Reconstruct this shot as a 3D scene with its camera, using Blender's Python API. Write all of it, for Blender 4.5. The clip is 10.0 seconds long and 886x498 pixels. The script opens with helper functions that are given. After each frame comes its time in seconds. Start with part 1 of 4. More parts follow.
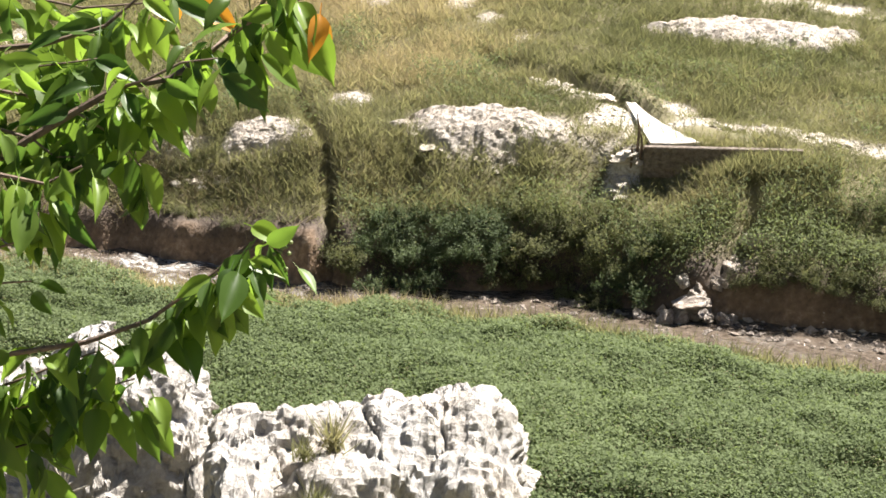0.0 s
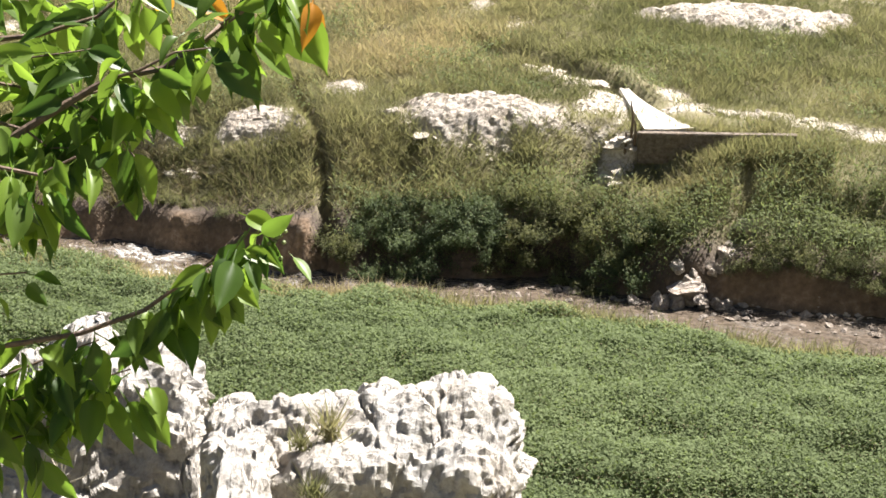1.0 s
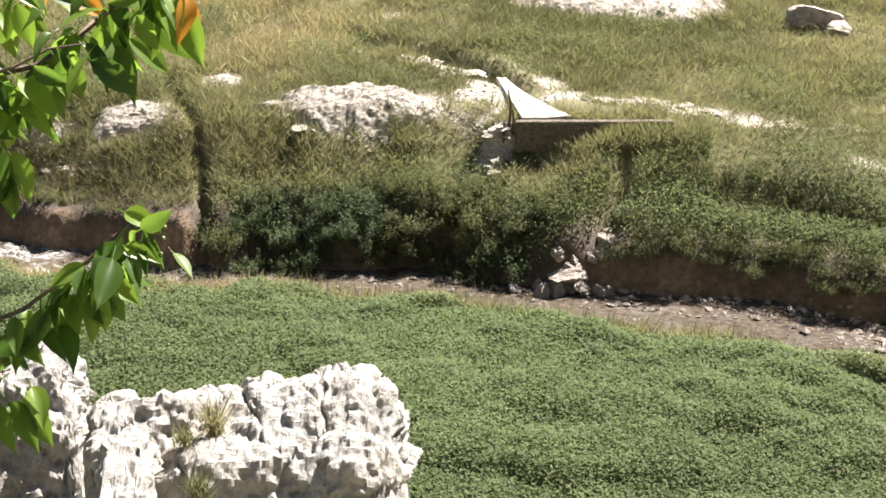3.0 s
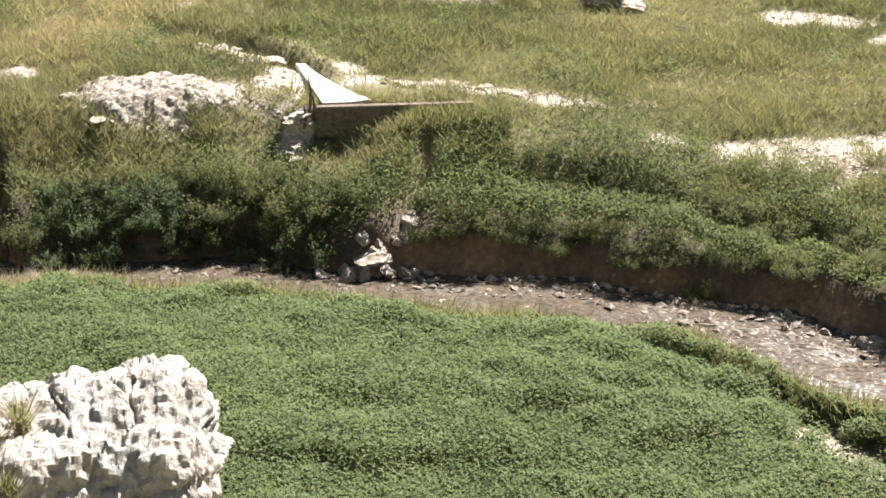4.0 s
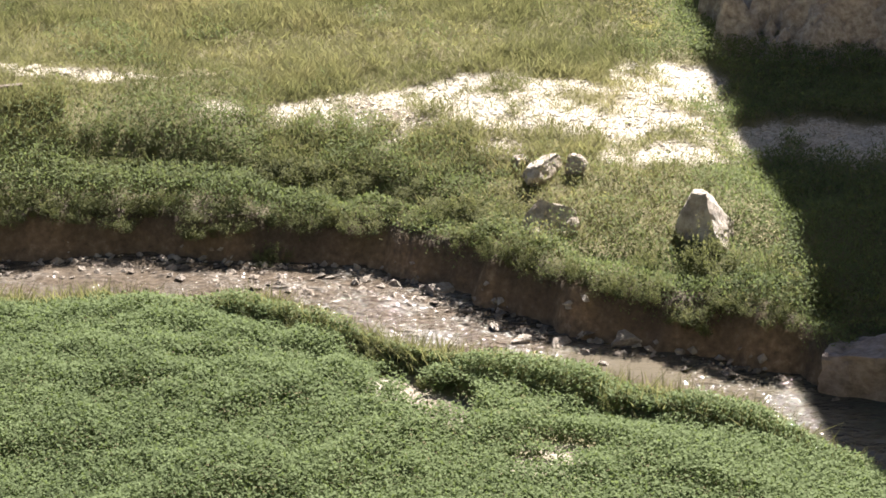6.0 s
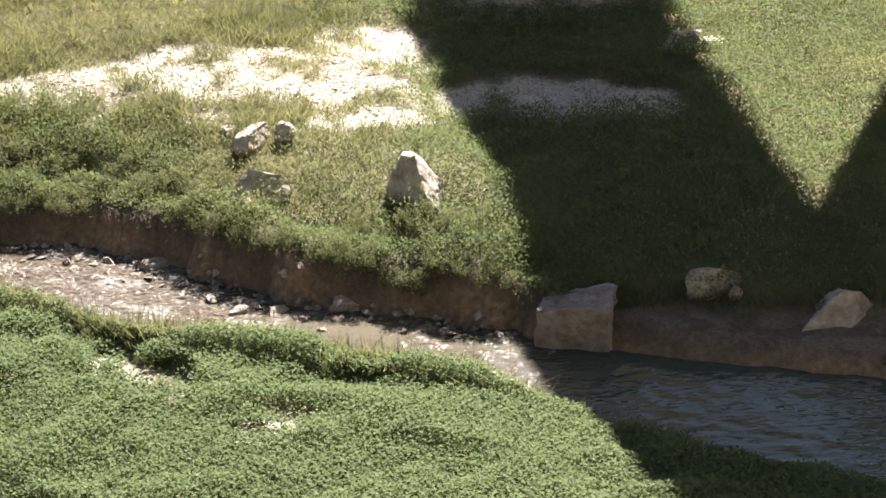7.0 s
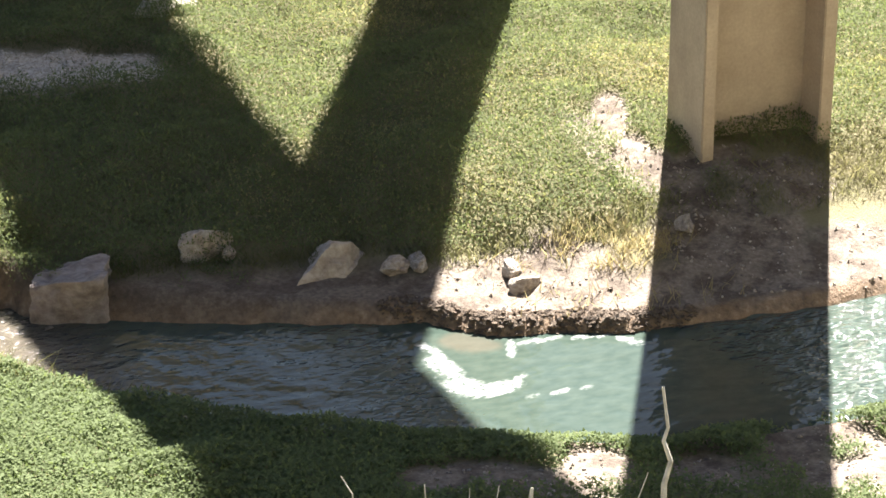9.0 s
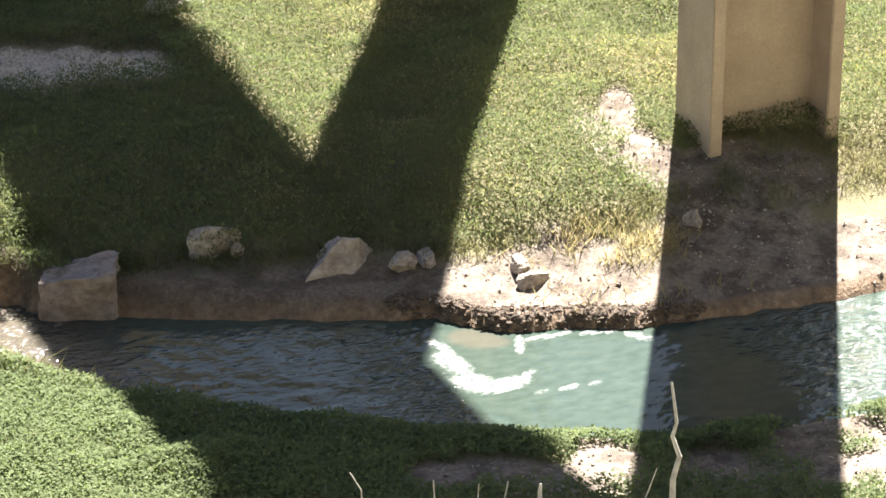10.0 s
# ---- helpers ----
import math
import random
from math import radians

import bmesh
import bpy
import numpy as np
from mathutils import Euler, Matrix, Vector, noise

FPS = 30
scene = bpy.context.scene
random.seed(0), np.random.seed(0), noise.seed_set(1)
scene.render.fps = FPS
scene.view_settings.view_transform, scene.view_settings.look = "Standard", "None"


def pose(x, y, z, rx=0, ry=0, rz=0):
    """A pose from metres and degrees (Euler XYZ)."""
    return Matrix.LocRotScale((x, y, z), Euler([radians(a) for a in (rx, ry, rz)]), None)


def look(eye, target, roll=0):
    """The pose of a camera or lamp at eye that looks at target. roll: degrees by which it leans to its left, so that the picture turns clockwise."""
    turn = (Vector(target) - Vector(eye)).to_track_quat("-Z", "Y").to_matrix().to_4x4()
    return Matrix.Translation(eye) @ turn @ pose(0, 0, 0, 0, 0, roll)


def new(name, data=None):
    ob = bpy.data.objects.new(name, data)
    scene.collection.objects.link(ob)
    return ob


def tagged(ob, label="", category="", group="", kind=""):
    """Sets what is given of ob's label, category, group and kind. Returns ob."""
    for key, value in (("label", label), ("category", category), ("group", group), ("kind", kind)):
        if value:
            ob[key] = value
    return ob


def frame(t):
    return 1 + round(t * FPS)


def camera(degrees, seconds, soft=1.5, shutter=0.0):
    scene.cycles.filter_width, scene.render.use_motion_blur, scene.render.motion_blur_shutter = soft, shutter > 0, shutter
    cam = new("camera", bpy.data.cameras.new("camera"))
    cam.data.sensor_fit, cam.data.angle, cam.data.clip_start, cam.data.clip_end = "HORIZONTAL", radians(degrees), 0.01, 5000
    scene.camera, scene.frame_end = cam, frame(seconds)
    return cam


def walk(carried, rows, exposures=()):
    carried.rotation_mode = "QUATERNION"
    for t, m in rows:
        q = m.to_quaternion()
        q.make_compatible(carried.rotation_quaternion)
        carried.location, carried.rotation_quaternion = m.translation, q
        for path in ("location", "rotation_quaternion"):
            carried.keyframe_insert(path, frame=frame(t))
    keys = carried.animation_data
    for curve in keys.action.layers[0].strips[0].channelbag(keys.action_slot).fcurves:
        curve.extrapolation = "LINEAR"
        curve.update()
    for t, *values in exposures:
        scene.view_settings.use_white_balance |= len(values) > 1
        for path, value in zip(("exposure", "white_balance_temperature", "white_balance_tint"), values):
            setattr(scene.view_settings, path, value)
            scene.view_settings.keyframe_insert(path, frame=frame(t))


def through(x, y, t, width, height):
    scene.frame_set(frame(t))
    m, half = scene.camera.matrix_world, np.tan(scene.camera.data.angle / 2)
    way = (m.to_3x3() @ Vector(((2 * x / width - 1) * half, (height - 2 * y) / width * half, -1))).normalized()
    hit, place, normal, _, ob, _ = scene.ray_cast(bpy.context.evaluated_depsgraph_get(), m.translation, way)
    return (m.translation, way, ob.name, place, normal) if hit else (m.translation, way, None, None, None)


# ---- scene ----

cam = camera(22.18, 10.0, soft=1.6)
EYE = (0.0, 0.0, 22.0)
# seconds, heading to the right of +y, pitch, roll
TURNS = [
    (0.0, -14.48, -19.37, 0.26), (0.5, -14.28, -19.64, 0.10), (1.0, -14.34, -19.68, -0.19),
    (1.5, -14.06, -19.68, -0.14), (2.0, -13.79, -19.85, -0.42), (3.3, -9.68, -19.96, -0.14),
    (3.5, -8.59, -20.01, -0.09), (4.0, -5.87, -20.33, -0.36), (4.5, -2.92, -20.69, -0.51),
    (5.0, 0.00, -20.90, -0.59), (5.2, 1.07, -20.96, -0.75), (6.5, 9.47, -21.78, -1.52),
    (7.0, 13.61, -22.34, -1.42), (7.5, 17.55, -22.75, -1.53), (8.0, 21.60, -23.14, -1.04),
    (8.5, 25.44, -23.35, -0.53), (9.0, 27.52, -23.50, -0.63), (9.5, 27.41, -23.51, -0.75),
    (10.0, 27.29, -23.60, -0.86),
]
walk(cam, [(t, pose(*EYE, 90 + p, 0, -h) @ pose(0, 0, 0, 0, 0, r)) for t, h, p, r in TURNS],
     exposures=[(0.0, 2.1), (5.2, 2.1), (6.5, 2.15), (7.0, 2.3), (7.5, 2.5), (9.0, 2.8), (10.0, 2.8)])

# ---- light ----
SUN_AZ, SUN_EL = 36.0, 52.0
world = bpy.data.worlds.new("sky")
scene.world = world
world.use_nodes = True
wn = world.node_tree.nodes
sky = wn.new("ShaderNodeTexSky")
sky.sky_type, sky.sun_disc = "NISHITA", False
sky.sun_elevation, sky.sun_rotation = radians(SUN_EL), radians(SUN_AZ)
wn["Background"].inputs["Strength"].default_value = 0.019
world.node_tree.links.new(sky.outputs[0], wn["Background"].inputs["Color"])
sun = new("sun", bpy.data.lights.new("sun", "SUN"))
sun.data.energy, sun.data.angle, sun.data.color = 5.0, radians(0.53), (1.0, 0.94, 0.88)
SUN_WAY = Vector((math.sin(radians(SUN_AZ)) * math.cos(radians(SUN_EL)),
                  math.cos(radians(SUN_AZ)) * math.cos(radians(SUN_EL)), math.sin(radians(SUN_EL))))
sun.matrix_world = look(SUN_WAY * 100, (0, 0, 0))


# ---- land shape ----
def hash2(i, j, seed):
    n = (i.astype(np.int64) * 374761393 + j.astype(np.int64) * 668265263 + seed * 1274126177) & 0xFFFFFFFF
    n = ((n ^ (n >> 13)) * 1274126177) & 0xFFFFFFFF
    return ((n ^ (n >> 16)) & 0xFFFFFF) / float(0xFFFFFF)


def vnoise(x, y, seed=0):
    """Smooth value noise, 0 to 1, over a plan in units of one cell."""
    i, j = np.floor(x), np.floor(y)
    u, v = x - i, y - j
    u, v = u * u * (3 - 2 * u), v * v * (3 - 2 * v)
    a, b = hash2(i, j, seed), hash2(i + 1, j, seed)
    c, d = hash2(i, j + 1, seed), hash2(i + 1, j + 1, seed)
    return (a * (1 - u) + b * u) * (1 - v) + (c * (1 - u) + d * u) * v


def fbm(x, y, size, seed=0, octaves=4):
    out, amp, tot = 0.0, 1.0, 0.0
    for k in range(octaves):
        out = out + amp * vnoise(x / size * 2 ** k + 17.3 * k, y / size * 2 ** k - 9.1 * k, seed + k)
        tot, amp = tot + amp, amp * 0.5
    return out / tot


def ramp(x, a, b):
    t = np.clip((x - a) / (b - a), 0, 1)
    return t * t * (3 - 2 * t)


FAR_X = [-400, -40, -28, -25, -22.5, -19.8, -17.3, -15, -13, -11.4, -10.3, -8.4, -6.7, -4.3, -1.9, -0.4, 2, 4, 4.9, 6.1, 7.5,
         9, 10.9, 13, 13.5, 14.8, 17, 18.8, 21, 22.1, 22.6, 23.5, 24.8, 27.2, 29.5, 31, 45, 400]
FAR_Y = [60, 57, 57.6, 58, 57.5, 57, 56.6, 56.9, 57.3, 57.8, 57.1, 56.7, 57, 57, 56.9, 56.2, 55.4, 54.9, 53.7, 52.4, 50.7,
         49.1, 48, 46.7, 45.5, 44.7, 43.3, 42.3, 41.4, 39.8, 39.6, 39.4, 38.5, 38.1, 37.7, 37.5, 36, 10]
NEAR_X = [-400, -40, -27, -24.7, -22.3, -17.2, -15.3, -11.2, -8.7, -5.6, -3.3, -1.1, 0.9, 3.1, 5.3, 7.7, 10.3, 12, 13.3, 14.5,
          16.4, 17.8, 19.4, 20.8, 22.6, 25, 28, 45, 400]
NEAR_Y = [58, 56, 56.2, 55.6, 54.8, 54.4, 55.0, 55.3, 55.0, 54.2, 53.6, 52.3, 51.6, 49.6, 48.4, 47.0, 44.3, 42.4, 40.8, 39.6,
          38.0, 37.0, 36.0, 34.9, 33.9, 33.2, 32.6, 30, 5]


def far_edge(x):
    return np.interp(x, FAR_X, FAR_Y)


def near_edge(x):
    return np.interp(x, NEAR_X, NEAR_Y) - 0.55 * ramp(x, -16, -13) * (1 - ramp(x, -5, -3)) - 0.45 * ramp(x, 0, 3) * (1 - ramp(x, 9, 12)) - 0.55 * ramp(x, 2, 5) * (1 - ramp(x, 8, 10))


EARTH_BANK = [(-11.2, 66.0), (-9.9, 64.3), (-8.1, 62.35), (-7.2, 62.2)]
LEDGE_X, LEDGE_Y = [-1.2, 1.6, 3.5, 5.2, 6.75, 9.5, 12.0], [51.6, 49.6, 47.9, 46.0, 44.9, 43.1, 41.4]
GULLIES = [  # line in the plan, half width, depth
    ([(-21.2, 64.0), (-20.6, 63.0), (-19.4, 61.0), (-18.5, 59.0), (-18.2, 57.6), (-18.0, 56.2)], 0.12, 1.0),
    ([(-6.7, 60.4), (-6.5, 59.9), (-6.5, 58.9), (-7.0, 57.6), (-7.5, 56.6)], 0.25, 0.55),
    ([(-16.0, 67.3), (-14.4, 66.5), (-12.4, 65.7), (-11.0, 64.7), (-9.6, 63.2), (-8.3, 62.2)], 0.32, 0.45),
]


def line_distance(x, y, line):
    d = np.full(np.shape(x), 1e9)
    for (ax, ay), (bx, by) in zip(line, line[1:]):
        t = np.clip(((x - ax) * (bx - ax) + (y - ay) * (by - ay)) / ((bx - ax) ** 2 + (by - ay) ** 2), 0, 1)
        d = np.minimum(d, np.hypot(x - ax - t * (bx - ax), y - ay - t * (by - ay)))
    return d


def gully(x, y):
    """How deep erosion has cut at a place."""
    cut = 0.0 * x
    for line, half, deep in GULLIES:
        cut = np.maximum(cut, deep * (1 - ramp(line_distance(x, y, line) + (fbm(x, y, 0.9, 61, 2) - 0.5) * 0.3, half * 0.4, half * 1.7)))
    return cut


def land(x, y):
    """Height of the ground over the plan."""
    wob = (fbm(x, y, 1.6, 11, 3) - 0.5) * 0.9 + (fbm(x, y, 0.55, 13, 2) - 0.5) * 0.35
    s = (y - far_edge(x)) * np.interp(x, [0, 5, 20, 26], [1, 0.82, 0.82, 0.97]) + wob * np.interp(x, [13, 15], [1, 0.3])
    high = np.interp(x, [-30, -22, -18, -12, -4, 2, 8, 12.5, 14, 18, 22, 30], [1.0, 1.1, 1.5, 1.6, 1.1, 0.95, 1.2, 1.2, 0.7, 0.5, 0.35, 0.3])
    face = np.interp(x, [-18.2, -17.4, -8.4, -7.6, 12.5, 15, 22], [0.5, 1.7, 1.7, 0.6, 0.5, 0.7, 0.25])
    z = -0.35 + (high + 0.35) * ramp(s, -0.25, face)
    terrace = np.interp(x, [-30, -20, -5, 6, 14, 22, 30], [1.5, 1.7, 1.7, 1.0, 0.9, 1.0, 1.2])
    z = z + terrace * ramp(s, 0.6 * face, np.interp(x, [-10, 5, 14, 20], [4.9, 5.2, 6.0, 6.0]))
    rise = np.interp(x, [-30, 0, 15, 40], [0.13, 0.10, 0.06, 0.05])
    # past 45 m an unseen hill is added, keeping pale sky off the pool
    z = z + rise * np.clip(s - 3, 0, 40) + 0.22 * np.clip(s - 45, 0, None)
    z = z + (fbm(x, y, 6.0, 3, 4) - 0.5) * 0.7 * ramp(s, 0.5, 5) + (fbm(x, y, 0.8, 5, 3) - 0.5) * 0.16 * ramp(s, 0.2, 1)
    z = np.maximum(z - gully(x, y), -0.3)
    behind = y - (60.72 + 0.183 * (x + 9.81))
    z = z + ramp(behind, -2.8, -0.2) * (1 - ramp(behind, 0.0, 0.1)) * ramp(x, -8.8, -7.0) * (1 - ramp(x, -5.0, -3.0)) * np.maximum(3.12 - z, 0)
    fill = ramp(behind, 0.0, 0.15) * (1 - ramp(behind, 2.2, 4.5)) * ramp(x, -11.0, -9.9) * (1 - ramp(x, -6.5, -4.0))
    z = z + fill * np.maximum(3.50 - z, 0)
    bank = line_distance(x, y, EARTH_BANK)
    z = z + 0.16 * (1 - ramp(bank, 0.1, 0.7)) * ramp(behind, 0.3, 0.6)
    q = near_edge(x) - y + wob * 0.4
    ledge = y - np.interp(x, LEDGE_X, LEDGE_Y) + (fbm(x, y, 0.9, 15, 2) - 0.5) * 0.5
    levee = 0.42 * ramp(ledge, -0.1, 0.2) * (1 - ramp(ledge, 1.2, 2.4)) * ramp(x, -1.5, 1.0) * (1 - ramp(x, 10.5, 12.5))
    zn = levee - 0.35 + 0.6 * ramp(q, -0.5, 0.5) + 0.45 * ramp(q, 0, 6) + (fbm(x, y, 4.0, 7, 3) - 0.5) * 0.35 * ramp(q, 0, 2)
    z = np.where(q > -0.5, np.maximum(zn, np.where(s > -0.3, z, -0.35)), z)
    r = np.hypot(x, y)
    cliff = np.where(r < 2.2, 20.35, 20.35 - 1.0 * (r - 2.2)) + (fbm(x, y, 2.0, 21, 3) - 0.5) * np.clip(r - 2.5, 0, 1.2)
    back = np.where(y < 0, 20.35 + 0.02 * -y, -50)
    return np.maximum(np.maximum(z, cliff), np.where(y < 0, back, z))


# ---- materials ----
def material(name, rough=0.8, metal=0.0):
    m = bpy.data.materials.new(name)
    m.use_nodes = True
    b = m.node_tree.nodes["Principled BSDF"]
    b.inputs["Roughness"].default_value, b.inputs["Metallic"].default_value = rough, metal
    return m, m.node_tree.nodes, m.node_tree.links, b


def noise_node(n, l, scale, detail=6, rough=0.6, vec=None):
    t = n.new("ShaderNodeTexNoise")
    t.inputs["Scale"].default_value, t.inputs["Detail"].default_value, t.inputs["Roughness"].default_value = scale, detail, rough
    if vec is None:
        vec = n.new("ShaderNodeTexCoord").outputs["Object"]
    l.new(vec, t.inputs["Vector"])
    return t.outputs["Fac"]


def color_ramp(n, l, fac, stops):
    r = n.new("ShaderNodeValToRGB")
    e = r.color_ramp.elements
    while len(e) < len(stops):
        e.new(0.5)
    for k, (p, c) in enumerate(stops):
        e[k].position, e[k].color = p, (*c, 1)
    l.new(fac, r.inputs["Fac"])
    return r.outputs["Color"]


def mix(n, l, fac, a, b, mode="MIX"):
    m = n.new("ShaderNodeMix")
    m.data_type, m.blend_type = "RGBA", mode
    for sock, v in ((m.inputs[0], fac), (m.inputs[6], a), (m.inputs[7], b)):
        if isinstance(v, (int, float)):
            sock.default_value = v
        elif isinstance(v, tuple):
            sock.default_value = (*v, 1)
        else:
            l.new(v, sock)
    return m.outputs[2]


def attribute(n, name):
    a = n.new("ShaderNodeAttribute")
    a.attribute_name = name
    return a.outputs["Fac"]


def bump(n, l, b, height, strength, distance):
    u = n.new("ShaderNodeBump")
    u.inputs["Strength"].default_value, u.inputs["Distance"].default_value = strength, distance
    l.new(height, u.inputs["Height"])
    l.new(u.outputs["Normal"], b.inputs["Normal"])


def math_node(n, l, op, a, b):
    m = n.new("ShaderNodeMath")
    m.operation = op
    for sock, v in ((m.inputs[0], a), (m.inputs[1], b)):
        if isinstance(v, (int, float)):
            sock.default_value = v
        else:
            l.new(v, sock)
    return m.outputs[0]


def soil_material():
    m, n, l, b = material("earth", 0.95)
    fine, broad = noise_node(n, l, 9.0), noise_node(n, l, 0.7)
    soil = color_ramp(n, l, fine, [(0.3, (0.042, 0.031, 0.024)), (0.7, (0.10, 0.076, 0.058))])
    chalk = color_ramp(n, l, fine, [(0.32, (0.29, 0.25, 0.195)), (0.5, (0.48, 0.43, 0.36)), (0.75, (0.64, 0.60, 0.52))])
    litter = color_ramp(n, l, broad, [(0.3, (0.12, 0.115, 0.055)), (0.7, (0.215, 0.185, 0.105))])
    c = mix(n, l, attribute(n, "green"), soil, litter)
    c = mix(n, l, attribute(n, "bare"), c, chalk)
    sand = color_ramp(n, l, fine, [(0.3, (0.13, 0.102, 0.08)), (0.55, (0.215, 0.175, 0.138)), (0.75, (0.31, 0.26, 0.21))])
    damp = color_ramp(n, l, noise_node(n, l, 1.3, 5, 0.65), [(0.42, (0.48, 0.45, 0.43)), (0.56, (1.0, 1.0, 1.0))])
    c = mix(n, l, attribute(n, "sand"), c, mix(n, l, 1.0, sand, damp, "MULTIPLY"))
    gravel = color_ramp(n, l, noise_node(n, l, 5.0), [(0.3, (0.12, 0.085, 0.055)), (0.55, (0.27, 0.18, 0.11)), (0.75, (0.42, 0.33, 0.24))])
    c = mix(n, l, attribute(n, "bed"), c, gravel)
    l.new(c, b.inputs["Base Color"])
    bump(n, l, b, noise_node(n, l, 14.0, 8), 0.9, 0.05)
    return m


def leaf_material(name, dark, light, dry, through=0.35, rough=0.5, dry_from=0.80, gloss=0.12):
    """Leaves that let some light through; the tint attribute runs from dark through light to dry."""
    m, n, l, b = material(name, rough)
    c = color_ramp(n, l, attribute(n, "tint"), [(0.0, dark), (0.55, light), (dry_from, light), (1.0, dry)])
    l.new(c, b.inputs["Base Color"])
    b.inputs["Specular IOR Level"].default_value = gloss
    t = n.new("ShaderNodeBsdfTranslucent")
    l.new(mix(n, l, 1.0, c, (1.09, 1.13, 0.79), "MULTIPLY"), t.inputs["Color"])
    s = n.new("ShaderNodeMixShader")
    s.inputs[0].default_value = through
    l.new(b.outputs[0], s.inputs[1])
    l.new(t.outputs[0], s.inputs[2])
    l.new(s.outputs[0], n["Material Output"].inputs["Surface"])
    return m


def limestone_material(name, dark, mid, pale, scale=6.0):
    m, n, l, b = material(name, 0.92)
    fine, broad = noise_node(n, l, scale * 3, 9, 0.68), noise_node(n, l, scale * 0.5, 5)
    c = color_ramp(n, l, fine, [(0.30, dark), (0.46, mid), (0.62, pale)])
    warm = color_ramp(n, l, broad, [(0.4, (1.0, 1.0, 1.0)), (0.7, (1.0, 0.93, 0.85))])
    l.new(mix(n, l, 1.0, c, warm, "MULTIPLY"), b.inputs["Base Color"])
    v = n.new("ShaderNodeTexVoronoi")
    v.feature, v.inputs["Scale"].default_value = "F1", scale * 2.2
    l.new(n.new("ShaderNodeTexCoord").outputs["Object"], v.inputs["Vector"])
    h = math_node(n, l, "ADD", fine, math_node(n, l, "MULTIPLY", v.outputs["Distance"], 0.35))
    bump(n, l, b, h, 0.8, 0.35 / scale)
    return m


def water_material():
    """Murky water: brown over the shoals, grey-green in the pool, with broken white water where the foam attribute is set."""
    m, n, l, b = material("stream_water", 0.06)
    co = n.new("ShaderNodeTexCoord").outputs["Object"]
    flow = n.new("ShaderNodeMapping")
    flow.inputs["Rotation"].default_value = (0, 0, radians(32))
    flow.inputs["Scale"].default_value = (0.8, 1.35, 1)
    l.new(co, flow.inputs["Vector"])
    rif, foam = attribute(n, "riffle"), attribute(n, "foam")
    small, large = noise_node(n, l, 5.5, 2, 0.5, flow.outputs[0]), noise_node(n, l, 3.0, 2, 0.45, flow.outputs[0])
    broken = color_ramp(n, l, noise_node(n, l, 9.0, 4, 0.65, flow.outputs[0]), [(0.40, (0.0, 0.0, 0.0)), (0.64, (1.0, 1.0, 1.0))])
    white = math_node(n, l, "MULTIPLY", foam, math_node(n, l, "ADD", math_node(n, l, "MULTIPLY", broken, 0.96), 0.04))
    pool = color_ramp(n, l, large, [(0.3, (0.038, 0.056, 0.046)), (0.7, (0.054, 0.073, 0.060))])
    shoal = color_ramp(n, l, small, [(0.3, (0.055, 0.043, 0.033)), (0.7, (0.125, 0.10, 0.078))])
    c = mix(n, l, attribute(n, "shoal"), pool, shoal)
    c = mix(n, l, attribute(n, "silt"), c, (0.105, 0.09, 0.068))
    c = mix(n, l, white, c, (0.62, 0.63, 0.61))
    l.new(c, b.inputs["Base Color"])
    b.inputs["IOR"].default_value = 1.33
    l.new(math_node(n, l, "ADD", math_node(n, l, "MULTIPLY", white, 0.6), math_node(n, l, "ADD", 0.04, math_node(n, l, "MULTIPLY", rif, 0.05))), b.inputs["Roughness"])
    h = math_node(n, l, "ADD", large, math_node(n, l, "MULTIPLY", small, math_node(n, l, "MULTIPLY", rif, 1.0)))
    u = n.new("ShaderNodeBump")
    u.inputs["Distance"].default_value = 0.17
    l.new(math_node(n, l, "ADD", 0.03, math_node(n, l, "MULTIPLY", rif, 0.85)), u.inputs["Strength"])
    l.new(h, u.inputs["Height"])
    l.new(u.outputs["Normal"], b.inputs["Normal"])
    return m


def concrete_material():
    m, n, l, b = material("concrete", 0.85)
    fine, broad = noise_node(n, l, 12.0, 8), noise_node(n, l, 0.8, 5)
    c = color_ramp(n, l, broad, [(0.3, (0.42, 0.325, 0.24)), (0.7, (0.55, 0.445, 0.34))])
    g = color_ramp(n, l, fine, [(0.3, (0.82, 0.82, 0.82)), (0.7, (1.0, 1.0, 1.0))])
    l.new(mix(n, l, 1.0, c, g, "MULTIPLY"), b.inputs["Base Color"])
    bump(n, l, b, fine, 0.3, 0.02)
    return m


def bark_material():
    m, n, l, b = material("bark", 0.8)
    l.new(color_ramp(n, l, noise_node(n, l, 60.0), [(0.3, (0.07, 0.045, 0.03)), (0.7, (0.2, 0.14, 0.1))]), b.inputs["Base Color"])
    bump(n, l, b, noise_node(n, l, 120.0), 0.5, 0.004)
    return m


EARTH = soil_material()
WATER = water_material()
CONCRETE = concrete_material()
BARK = bark_material()
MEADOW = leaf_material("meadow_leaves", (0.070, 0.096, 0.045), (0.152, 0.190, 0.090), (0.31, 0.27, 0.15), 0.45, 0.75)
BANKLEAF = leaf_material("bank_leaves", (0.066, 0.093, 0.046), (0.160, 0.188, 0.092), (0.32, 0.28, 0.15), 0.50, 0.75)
GRASS = leaf_material("grass_blades", (0.108, 0.113, 0.060), (0.210, 0.198, 0.118), (0.345, 0.28, 0.19), 0.60, 0.8, 0.55)
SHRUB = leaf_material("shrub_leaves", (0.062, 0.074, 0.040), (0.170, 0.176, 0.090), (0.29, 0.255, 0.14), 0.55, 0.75)
